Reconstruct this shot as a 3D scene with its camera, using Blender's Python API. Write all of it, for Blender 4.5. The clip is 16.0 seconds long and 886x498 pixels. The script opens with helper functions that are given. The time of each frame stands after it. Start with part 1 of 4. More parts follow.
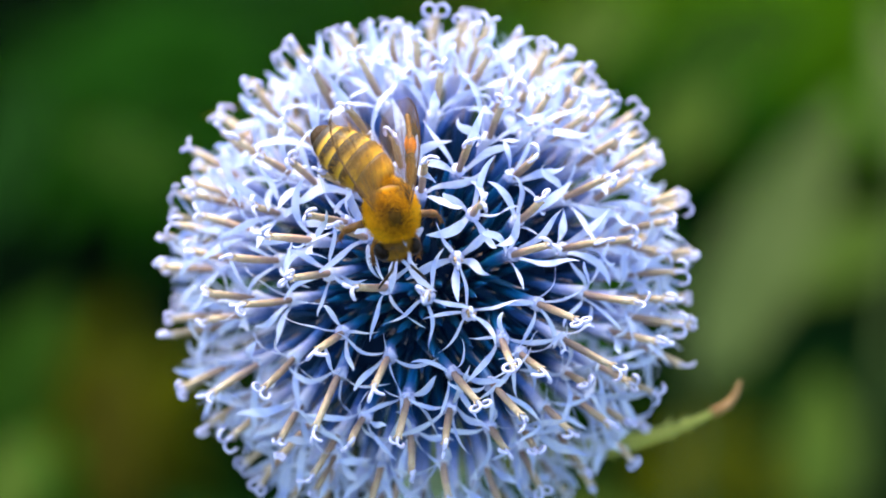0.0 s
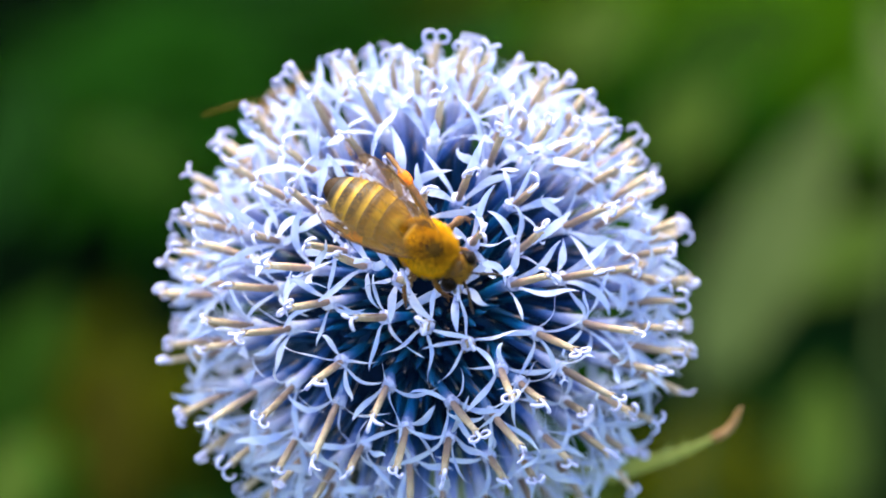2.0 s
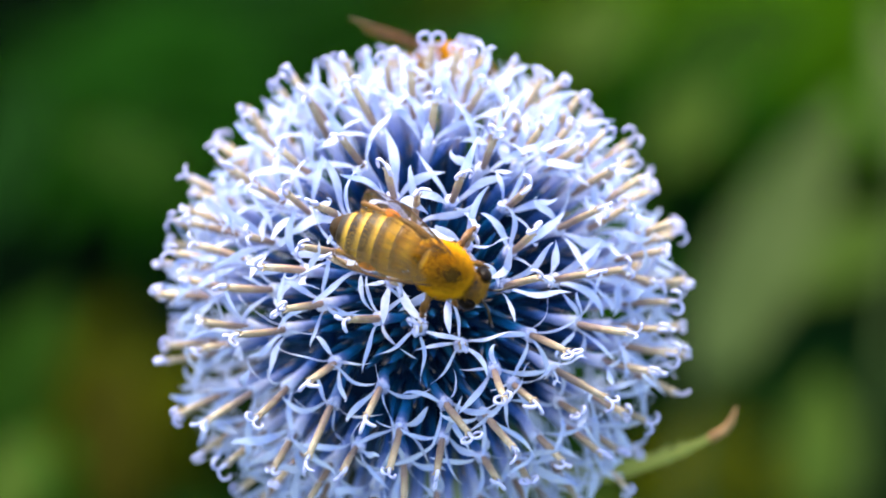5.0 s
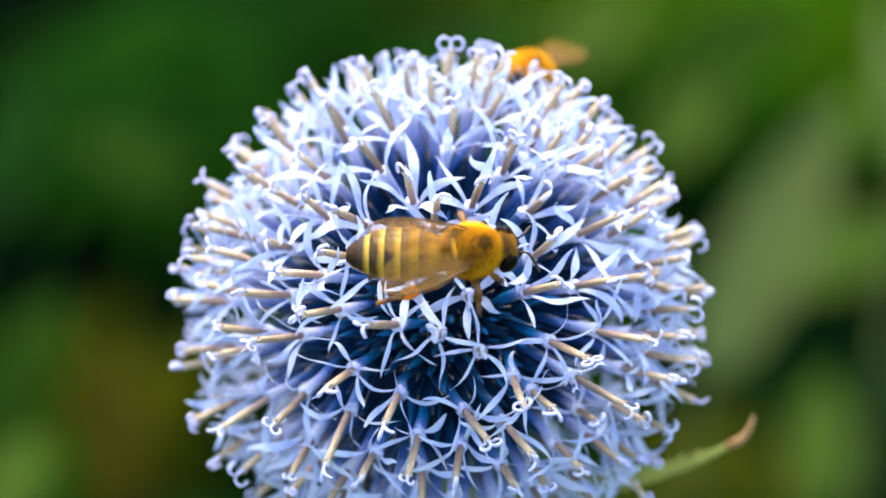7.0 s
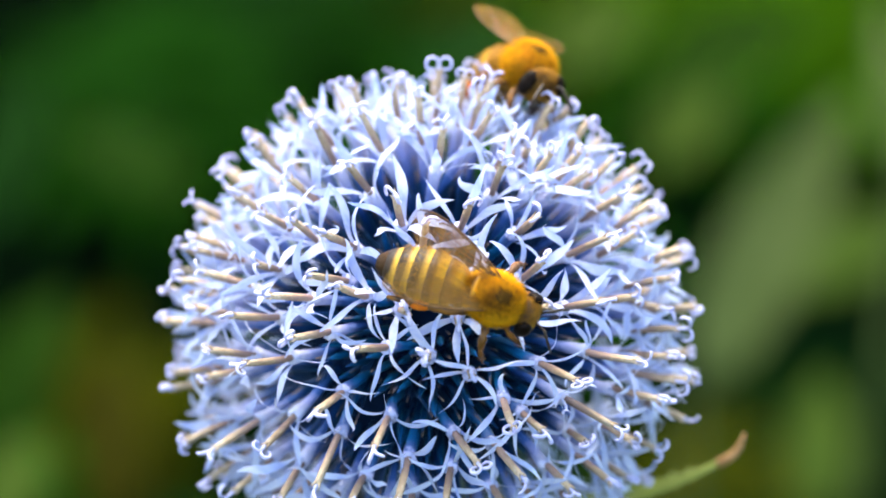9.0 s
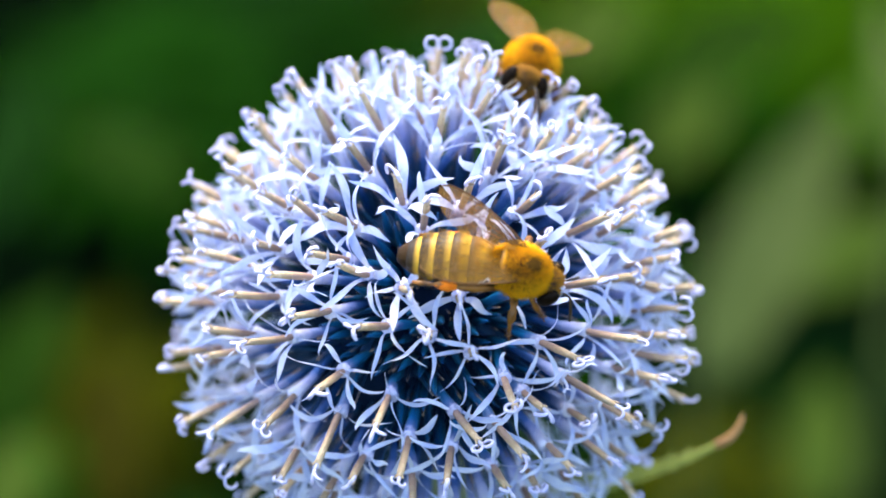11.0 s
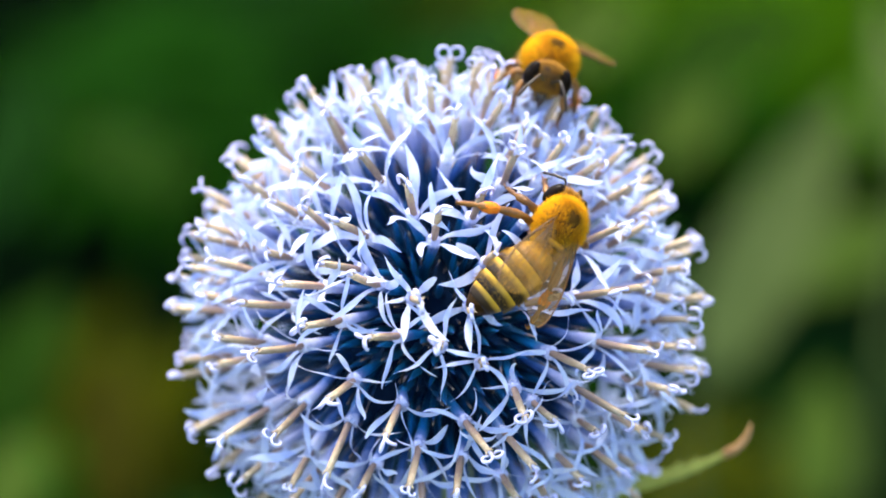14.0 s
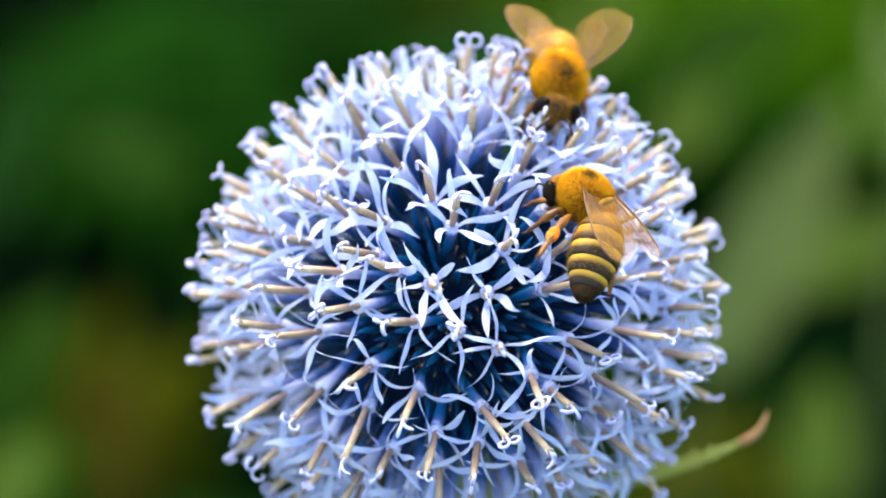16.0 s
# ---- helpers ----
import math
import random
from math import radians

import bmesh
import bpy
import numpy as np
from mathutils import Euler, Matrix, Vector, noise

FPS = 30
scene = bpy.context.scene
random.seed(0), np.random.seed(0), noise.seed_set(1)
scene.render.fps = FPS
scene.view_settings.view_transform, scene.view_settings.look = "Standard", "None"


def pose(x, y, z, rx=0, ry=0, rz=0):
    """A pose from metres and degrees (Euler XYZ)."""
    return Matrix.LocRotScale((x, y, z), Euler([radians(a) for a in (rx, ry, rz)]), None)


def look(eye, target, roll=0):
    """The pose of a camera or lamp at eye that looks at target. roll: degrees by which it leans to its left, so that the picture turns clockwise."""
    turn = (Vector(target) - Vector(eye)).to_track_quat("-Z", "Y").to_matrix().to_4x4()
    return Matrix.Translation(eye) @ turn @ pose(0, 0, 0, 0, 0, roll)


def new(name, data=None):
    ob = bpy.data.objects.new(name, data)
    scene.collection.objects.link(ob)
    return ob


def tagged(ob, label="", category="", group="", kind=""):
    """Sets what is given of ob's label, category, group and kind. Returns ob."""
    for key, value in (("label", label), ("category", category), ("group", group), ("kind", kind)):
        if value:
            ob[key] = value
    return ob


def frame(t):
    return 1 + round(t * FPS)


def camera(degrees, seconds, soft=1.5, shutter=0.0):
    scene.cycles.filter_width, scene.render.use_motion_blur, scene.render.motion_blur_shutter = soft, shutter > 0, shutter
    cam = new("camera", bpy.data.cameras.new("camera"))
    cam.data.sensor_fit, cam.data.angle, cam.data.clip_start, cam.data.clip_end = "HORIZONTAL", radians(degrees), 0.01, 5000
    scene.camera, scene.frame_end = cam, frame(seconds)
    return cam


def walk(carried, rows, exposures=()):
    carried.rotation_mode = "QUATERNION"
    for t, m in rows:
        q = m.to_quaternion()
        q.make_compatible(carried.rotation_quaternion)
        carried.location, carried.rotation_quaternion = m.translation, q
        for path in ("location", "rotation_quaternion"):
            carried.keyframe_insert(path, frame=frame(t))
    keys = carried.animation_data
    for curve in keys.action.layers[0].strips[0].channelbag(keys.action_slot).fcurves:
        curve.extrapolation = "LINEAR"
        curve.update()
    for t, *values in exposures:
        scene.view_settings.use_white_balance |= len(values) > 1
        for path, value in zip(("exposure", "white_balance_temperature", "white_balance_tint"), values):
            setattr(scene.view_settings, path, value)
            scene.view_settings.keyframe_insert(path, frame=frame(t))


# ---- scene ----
# ---- camera ----
EYE = Vector((0.0009, -0.1998, 0.9988))
HEAD = Vector((0.0, 0.0, 0.85))
cam = camera(16.9, 16.0, soft=1.7)
cam.data.dof.use_dof = True
cam.data.dof.focus_distance = 0.231
cam.data.dof.aperture_fstop = 15.5
VIEW = Vector((0.0, 0.81915, -0.57358))
walk(cam, [(0.0, look(EYE, EYE + VIEW)), (16.0, look(EYE, EYE + VIEW))], [(0.0, 2.27, 6850, 8), (16.0, 2.27, 6850, 8)])

# ---- light ----
SUN_EL, SUN_AZ = 60.0, -18.0
world = bpy.data.worlds.new("sky")
scene.world = world
world.use_nodes = True
wn = world.node_tree.nodes
sky = wn.new("ShaderNodeTexSky")
sky.sky_type = "NISHITA"
sky.sun_disc = False
sky.sun_elevation, sky.sun_rotation = radians(SUN_EL), radians(SUN_AZ)
wn["Background"].inputs["Strength"].default_value = 0.15
world.node_tree.links.new(sky.outputs["Color"], wn["Background"].inputs["Color"])
sun_data = bpy.data.lights.new("sun", "SUN")
sun_data.energy, sun_data.angle, sun_data.color = 2.3, radians(35), (1.0, 0.95, 0.88)
sun = new("sun", sun_data)
sun_dir = Vector((math.cos(radians(SUN_EL)) * math.sin(radians(SUN_AZ)), math.cos(radians(SUN_EL)) * math.cos(radians(SUN_AZ)), math.sin(radians(SUN_EL))))
sun.matrix_world = look(sun_dir * 5, (0, 0, 0))


# ---- materials ----
def material(name, colours, scale=300.0, rough=0.6, coord="Object", detail=4.0, stretch=(1, 1, 1), bump=0.0, bump_scale=None,
             through_light=0.0, spec=0.3, per_object=0.0, ramp_at=(0.3, 0.7), sheen=0.0, alpha=1.0, coat=0.0):
    """A node material: noise between two or three colours, fine relief, variation from piece to piece."""
    m = bpy.data.materials.new(name)
    m.use_nodes = True
    nt = m.node_tree
    n, link = nt.nodes, nt.links.new
    b = n["Principled BSDF"]
    tc = n.new("ShaderNodeTexCoord")
    mp = n.new("ShaderNodeMapping")
    mp.inputs["Scale"].default_value = stretch
    link(tc.outputs[coord], mp.inputs["Vector"])
    nz = n.new("ShaderNodeTexNoise")
    nz.inputs["Scale"].default_value, nz.inputs["Detail"].default_value = scale, detail
    link(mp.outputs["Vector"], nz.inputs["Vector"])
    rp = n.new("ShaderNodeValToRGB")
    el = rp.color_ramp.elements
    el[0].position, el[1].position = ramp_at[0], ramp_at[1]
    el[0].color, el[1].color = (*colours[0], 1), (*colours[-1], 1)
    if len(colours) == 3:
        mid = el.new((ramp_at[0] + ramp_at[1]) / 2)
        mid.color = (*colours[1], 1)
    link(nz.outputs["Fac"], rp.inputs["Fac"])
    colour = rp.outputs["Color"]
    if per_object:
        info = n.new("ShaderNodeObjectInfo")
        mr = n.new("ShaderNodeMapRange")
        mr.inputs["To Min"].default_value, mr.inputs["To Max"].default_value = 1 - per_object, 1 + per_object
        link(info.outputs["Random"], mr.inputs["Value"])
        hsv = n.new("ShaderNodeHueSaturation")
        link(mr.outputs["Result"], hsv.inputs["Value"])
        link(colour, hsv.inputs["Color"])
        colour = hsv.outputs["Color"]
    link(colour, b.inputs["Base Color"])
    b.inputs["Roughness"].default_value = rough
    b.inputs["Specular IOR Level"].default_value = spec
    b.inputs["Sheen Weight"].default_value = sheen
    b.inputs["Coat Weight"].default_value = coat
    b.inputs["Alpha"].default_value = alpha
    if bump:
        nb = n.new("ShaderNodeTexNoise")
        nb.inputs["Scale"].default_value = bump_scale or scale * 3
        link(mp.outputs["Vector"], nb.inputs["Vector"])
        bp = n.new("ShaderNodeBump")
        bp.inputs["Strength"].default_value, bp.inputs["Distance"].default_value = bump, 0.0003
        link(nb.outputs["Fac"], bp.inputs["Height"])
        link(bp.outputs["Normal"], b.inputs["Normal"])
    if through_light:
        tr = n.new("ShaderNodeBsdfTranslucent")
        link(colour, tr.inputs["Color"])
        mx = n.new("ShaderNodeMixShader")
        mx.inputs["Fac"].default_value = through_light
        link(b.outputs["BSDF"], mx.inputs[1])
        link(tr.outputs["BSDF"], mx.inputs[2])
        link(mx.outputs["Shader"], n["Material Output"].inputs["Surface"])
    return m


def graded(name, stops, axis="X", rough=0.5, coord="Generated", grain=0.08, scale=900.0, spec=0.4, through_light=0.0, bump=0.0, per_object=0.0):
    """A node material whose colour runs along one axis of the piece, broken up by grain."""
    m = bpy.data.materials.new(name)
    m.use_nodes = True
    nt = m.node_tree
    n, link = nt.nodes, nt.links.new
    b = n["Principled BSDF"]
    tc = n.new("ShaderNodeTexCoord")
    sp = n.new("ShaderNodeSeparateXYZ")
    link(tc.outputs[coord], sp.inputs["Vector"])
    nz = n.new("ShaderNodeTexNoise")
    nz.inputs["Scale"].default_value, nz.inputs["Detail"].default_value = scale, 5.0
    link(tc.outputs["Object"], nz.inputs["Vector"])
    mr = n.new("ShaderNodeMapRange")
    mr.inputs["To Min"].default_value, mr.inputs["To Max"].default_value = -grain, grain
    link(nz.outputs["Fac"], mr.inputs["Value"])
    ad = n.new("ShaderNodeMath")
    link(sp.outputs[axis], ad.inputs[0])
    link(mr.outputs["Result"], ad.inputs[1])
    rp = n.new("ShaderNodeValToRGB")
    el = rp.color_ramp.elements
    el[0].position, el[0].color = stops[0][0], (*stops[0][1], 1)
    el[1].position, el[1].color = stops[-1][0], (*stops[-1][1], 1)
    for at, c in stops[1:-1]:
        el.new(at).color = (*c, 1)
    link(ad.outputs["Value"], rp.inputs["Fac"])
    colour = rp.outputs["Color"]
    if per_object:
        info = n.new("ShaderNodeObjectInfo")
        m2 = n.new("ShaderNodeMapRange")
        m2.inputs["To Min"].default_value, m2.inputs["To Max"].default_value = 1 - per_object, 1 + per_object
        link(info.outputs["Random"], m2.inputs["Value"])
        hsv = n.new("ShaderNodeHueSaturation")
        link(m2.outputs["Result"], hsv.inputs["Value"])
        link(colour, hsv.inputs["Color"])
        colour = hsv.outputs["Color"]
    link(colour, b.inputs["Base Color"])
    b.inputs["Roughness"].default_value, b.inputs["Specular IOR Level"].default_value = rough, spec
    if bump:
        bp = n.new("ShaderNodeBump")
        bp.inputs["Strength"].default_value, bp.inputs["Distance"].default_value = bump, 0.0002
        link(nz.outputs["Fac"], bp.inputs["Height"])
        link(bp.outputs["Normal"], b.inputs["Normal"])
    if through_light:
        tr = n.new("ShaderNodeBsdfTranslucent")
        link(colour, tr.inputs["Color"])
        mx = n.new("ShaderNodeMixShader")
        mx.inputs["Fac"].default_value = through_light
        link(b.outputs["BSDF"], mx.inputs[1])
        link(tr.outputs["BSDF"], mx.inputs[2])
        link(mx.outputs["Shader"], n["Material Output"].inputs["Surface"])
    return m


PETAL = material("lavender_petal", [(0.455, 0.55, 0.87), (0.69, 0.74, 0.89), (0.84, 0.855, 0.91)], scale=500, rough=0.6, stretch=(0.4, 2.5, 2.5), bump=0.25,
                 through_light=0.58, spec=0.12, per_object=0.08)
# tube, bract and bud blues also darken towards the base for shade between florets
TUBE = graded("blue_tube_shaded_base", [(0.0, (0.0, 0.014, 0.035)), (0.5, (0.0, 0.046, 0.10)), (0.78, (0.001, 0.105, 0.28)), (0.92, (0.07, 0.13, 0.32)), (1.0, (0.50, 0.50, 0.70))], axis="Z", rough=0.35, grain=0.12, scale=1500, per_object=0.2)
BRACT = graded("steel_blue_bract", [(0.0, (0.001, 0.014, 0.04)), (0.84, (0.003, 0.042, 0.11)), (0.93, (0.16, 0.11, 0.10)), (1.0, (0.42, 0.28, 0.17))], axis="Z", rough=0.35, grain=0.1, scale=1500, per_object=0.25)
# lilac copy of the tube, paler as if more light reached it
LIT_TUBE = graded("lit_lilac_tube", [(0.0, (0.002, 0.03, 0.09)), (0.5, (0.006, 0.065, 0.22)), (0.68, (0.06, 0.16, 0.46)), (0.84, (0.42, 0.46, 0.76)), (1.0, (0.74, 0.73, 0.86))], axis="Z", rough=0.4, grain=0.12, scale=1500, per_object=0.15, through_light=0.3)
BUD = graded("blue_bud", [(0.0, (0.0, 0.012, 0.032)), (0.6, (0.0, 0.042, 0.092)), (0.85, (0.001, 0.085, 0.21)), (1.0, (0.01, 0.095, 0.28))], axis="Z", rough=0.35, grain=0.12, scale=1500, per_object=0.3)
ANTHER = graded("tan_anther", [(0.0, (0.24, 0.15, 0.16)), (0.4, (0.26, 0.16, 0.135)), (0.66, (0.33, 0.21, 0.145)), (0.85, (0.43, 0.30, 0.17)), (1.0, (0.54, 0.42, 0.28))], axis="Z", rough=0.6, grain=0.35, scale=2200, bump=0.7, per_object=0.28)
STYLE = material("pale_style", [(0.50, 0.49, 0.74), (0.68, 0.66, 0.84)], scale=900, rough=0.4, through_light=0.2, per_object=0.06)
# near-black colour stands in for the deep shade inside the head
CORE = material("shade_dark_receptacle", [(0.001, 0.006, 0.018), (0.003, 0.014, 0.04)], scale=400, rough=0.8, bump=0.4, spec=0.05)
STEM = material("downy_stem", [(0.16, 0.22, 0.10), (0.30, 0.36, 0.20)], scale=300, rough=0.75, stretch=(3, 3, 0.4), bump=0.4, sheen=0.3)
LEAF = material("thistle_leaf", [(0.18, 0.22, 0.035), (0.30, 0.33, 0.07)], scale=120, rough=0.55, bump=0.3, through_light=0.25)
SPINE = material("leaf_spine", [(0.30, 0.14, 0.06), (0.42, 0.24, 0.10)], scale=500, rough=0.5)

THORAX = material("thorax_shell", [(0.03, 0.014, 0.003), (0.08, 0.035, 0.006)], scale=700, rough=0.6, bump=0.15, spec=0.1)
PLATE = material("bald_plate", [(0.055, 0.026, 0.005), (0.14, 0.068, 0.010)], scale=900, rough=0.7, bump=0.3, spec=0.03)
FUR = material("golden_fur", [(0.44, 0.165, 0.004), (0.76, 0.35, 0.008), (0.93, 0.49, 0.015)], scale=380, rough=0.8, through_light=0.3, spec=0.1)
HEAD_FUR = material("brown_fur", [(0.24, 0.10, 0.010), (0.56, 0.27, 0.022)], scale=600, rough=0.7, through_light=0.3)
PALE_FUR = material("pale_fur", [(0.26, 0.13, 0.014), (0.42, 0.23, 0.03)], scale=600, rough=0.7, through_light=0.3)
TERGITE = graded("banded_tergite", [(0.0, (0.016, 0.008, 0.003)), (0.40, (0.034, 0.017, 0.004)), (0.58, (0.34, 0.18, 0.02)), (0.82, (0.64, 0.36, 0.025)), (1.0, (0.30, 0.15, 0.015))], axis="X", rough=0.5, grain=0.09, scale=900, bump=0.35, spec=0.25)
AMBER = graded("amber_tergite", [(0.0, (0.20, 0.08, 0.006)), (0.25, (0.34, 0.135, 0.004)), (0.6, (0.46, 0.19, 0.004)), (1.0, (0.38, 0.155, 0.004))], axis="X", rough=0.5, grain=0.09, scale=900, bump=0.35, spec=0.25)
CHESTNUT = graded("chestnut_tergite", [(0.0, (0.04, 0.018, 0.004)), (0.35, (0.30, 0.12, 0.004)), (0.6, (0.58, 0.26, 0.006)), (1.0, (0.32, 0.13, 0.004))], axis="X", rough=0.5, grain=0.16, scale=900, bump=0.35, spec=0.25)
HALF_BAND = graded("half_banded_tergite", [(0.0, (0.04, 0.018, 0.004)), (0.30, (0.08, 0.034, 0.005)), (0.48, (0.42, 0.20, 0.007)), (1.0, (0.62, 0.32, 0.012))], axis="X", rough=0.5, grain=0.09, scale=900, bump=0.35, spec=0.25)
DARK_TIP = material("dark_tip", [(0.008, 0.004, 0.001), (0.05, 0.022, 0.004)], scale=900, rough=0.5, bump=0.3, spec=0.1)
LEG = material("brown_leg", [(0.06, 0.023, 0.005), (0.27, 0.105, 0.012)], scale=900, rough=0.4, bump=0.3)
POLLEN = material("orange_pollen", [(0.66, 0.13, 0.002), (0.80, 0.21, 0.005)], scale=2500, rough=0.8, bump=0.8)
EYE_BLACK = material("compound_eye", [(0.005, 0.003, 0.002), (0.012, 0.007, 0.004)], scale=1500, rough=0.3, spec=0.04)
BLACK = material("black_chitin", [(0.012, 0.008, 0.005), (0.05, 0.028, 0.012)], scale=900, rough=0.4)
WING = material("smoky_wing", [(0.22, 0.095, 0.014), (0.48, 0.24, 0.045)], scale=300, rough=0.3, spec=0.2, alpha=0.14, bump=0.5, bump_scale=700)
VEIN = material("wing_vein", [(0.05, 0.02, 0.004), (0.12, 0.05, 0.01)], scale=800, rough=0.45)
FLY_BODY = material("grey_brown_body", [(0.04, 0.022, 0.012), (0.12, 0.07, 0.035)], scale=700, rough=0.6, bump=0.3)

# soil colour taken down to near-black green to carry the bed's shade
SOIL = material("shade_dark_soil", [(0.002, 0.007, 0.001), (0.003, 0.013, 0.002), (0.007, 0.021, 0.004)], scale=9, rough=1.0, spec=0.03, detail=8, bump=0.6, bump_scale=60)
GREENS = {
    # deep: leaf green darkened well below its own tone, as shade
    "deep": material("shaded_green_leaf", [(0.002, 0.018, 0.0018), (0.005, 0.03, 0.0024)], scale=20, rough=0.7, through_light=0.2, spec=0.02),
    "mid": material("mid_green_leaf", [(0.022, 0.10, 0.004), (0.036, 0.138, 0.006)], scale=20, rough=0.7, through_light=0.2, spec=0.02),
    "fresh": material("fresh_green_leaf", [(0.11, 0.235, 0.0024), (0.15, 0.31, 0.0036)], scale=20, rough=0.7, through_light=0.2, spec=0.02),
    "olive": material("olive_leaf", [(0.075, 0.075, 0.0012), (0.10, 0.095, 0.0018)], scale=20, rough=0.7, through_light=0.2, spec=0.02),
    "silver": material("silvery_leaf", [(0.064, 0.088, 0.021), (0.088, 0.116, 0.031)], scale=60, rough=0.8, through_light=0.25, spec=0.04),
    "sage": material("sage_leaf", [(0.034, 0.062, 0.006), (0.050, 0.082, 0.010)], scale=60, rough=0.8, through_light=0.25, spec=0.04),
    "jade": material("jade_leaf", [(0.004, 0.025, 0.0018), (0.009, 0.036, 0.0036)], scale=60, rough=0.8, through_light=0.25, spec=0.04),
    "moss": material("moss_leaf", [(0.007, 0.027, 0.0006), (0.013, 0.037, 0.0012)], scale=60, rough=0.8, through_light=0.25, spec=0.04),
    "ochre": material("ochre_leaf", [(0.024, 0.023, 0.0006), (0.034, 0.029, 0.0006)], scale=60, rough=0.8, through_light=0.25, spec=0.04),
}

# ---- building helpers ----


def mesh_of(name, bm, mat, smooth=True):
    me = bpy.data.meshes.new(name)
    bm.normal_update()
    bm.to_mesh(me)
    bm.free()
    me.materials.append(mat)
    if smooth:
        me.polygons.foreach_set("use_smooth", [True] * len(me.polygons))
    return me


def attach(name, me, parent, m=None, label=""):
    ob = new(name, me)
    ob.parent = parent
    if m is not None:
        ob.matrix_basis = m
    return tagged(ob, label)


def part(name, bm, mat, parent, label="", m=None):
    return attach(name, mesh_of(name, bm, mat), parent, m, label)


def basis_along(d, up=Vector((0, 0, 1))):
    d = d.normalized()
    if abs(d.dot(up)) > 0.98:
        up = Vector((1, 0, 0))
    s = d.cross(up).normalized()
    return d, s, s.cross(d)


def tube(bm, pts, radii, seg=6, flat=1.0):
    """A closed tube with rounded-off ends through the points."""
    rings = []
    pts = [Vector(p) for p in pts]
    side = None
    for i, p in enumerate(pts):
        d = (pts[min(i + 1, len(pts) - 1)] - pts[max(i - 1, 0)]).normalized()
        if side is None:
            _, side, _ = basis_along(d)
        side = (side - d * side.dot(d)).normalized()
        up = side.cross(d)
        rings.append([bm.verts.new(p + (side * math.cos(a) + up * math.sin(a) * flat) * radii[i]) for a in [2 * math.pi * k / seg for k in range(seg)]])
    for r0, r1 in zip(rings, rings[1:]):
        for k in range(seg):
            bm.faces.new((r0[k], r0[(k + 1) % seg], r1[(k + 1) % seg], r1[k]))
    bm.faces.new(rings[0][::-1])
    bm.faces.new(rings[-1])
    return bm


def ellipsoid(bm, centre, radii, u=16, v=10, m=None):
    mat4 = Matrix.Translation(centre) @ (m or Matrix()) @ Matrix.Diagonal((*radii, 1))
    bmesh.ops.create_uvsphere(bm, u_segments=u, v_segments=v, radius=1.0, matrix=mat4)
    return bm


def blade(bm, pts, widths, normals, thick, fold=0.0):
    """A thin leaf-like blade of four corners a section: two edges, a top and an underside."""
    rows = []
    for i, p in enumerate(pts):
        d = (pts[min(i + 1, len(pts) - 1)] - pts[max(i - 1, 0)]).normalized()
        nrm = (normals[i] - d * normals[i].dot(d)).normalized()
        s = d.cross(nrm)
        w = widths[i] / 2
        rows.append([bm.verts.new(p + s * w + nrm * fold * w), bm.verts.new(p + nrm * thick / 2), bm.verts.new(p - s * w + nrm * fold * w), bm.verts.new(p - nrm * thick / 2)])
    for a, b in zip(rows, rows[1:]):
        for k in range(4):
            bm.faces.new((a[k], a[(k + 1) % 4], b[(k + 1) % 4], b[k]))
        for k in (0, 2):
            bm.edges.get((a[k], b[k])).smooth = False
    bm.faces.new(rows[0][::-1])
    bm.faces.new(rows[-1])
    return bm


MM = 0.001
rng = random.Random(7)

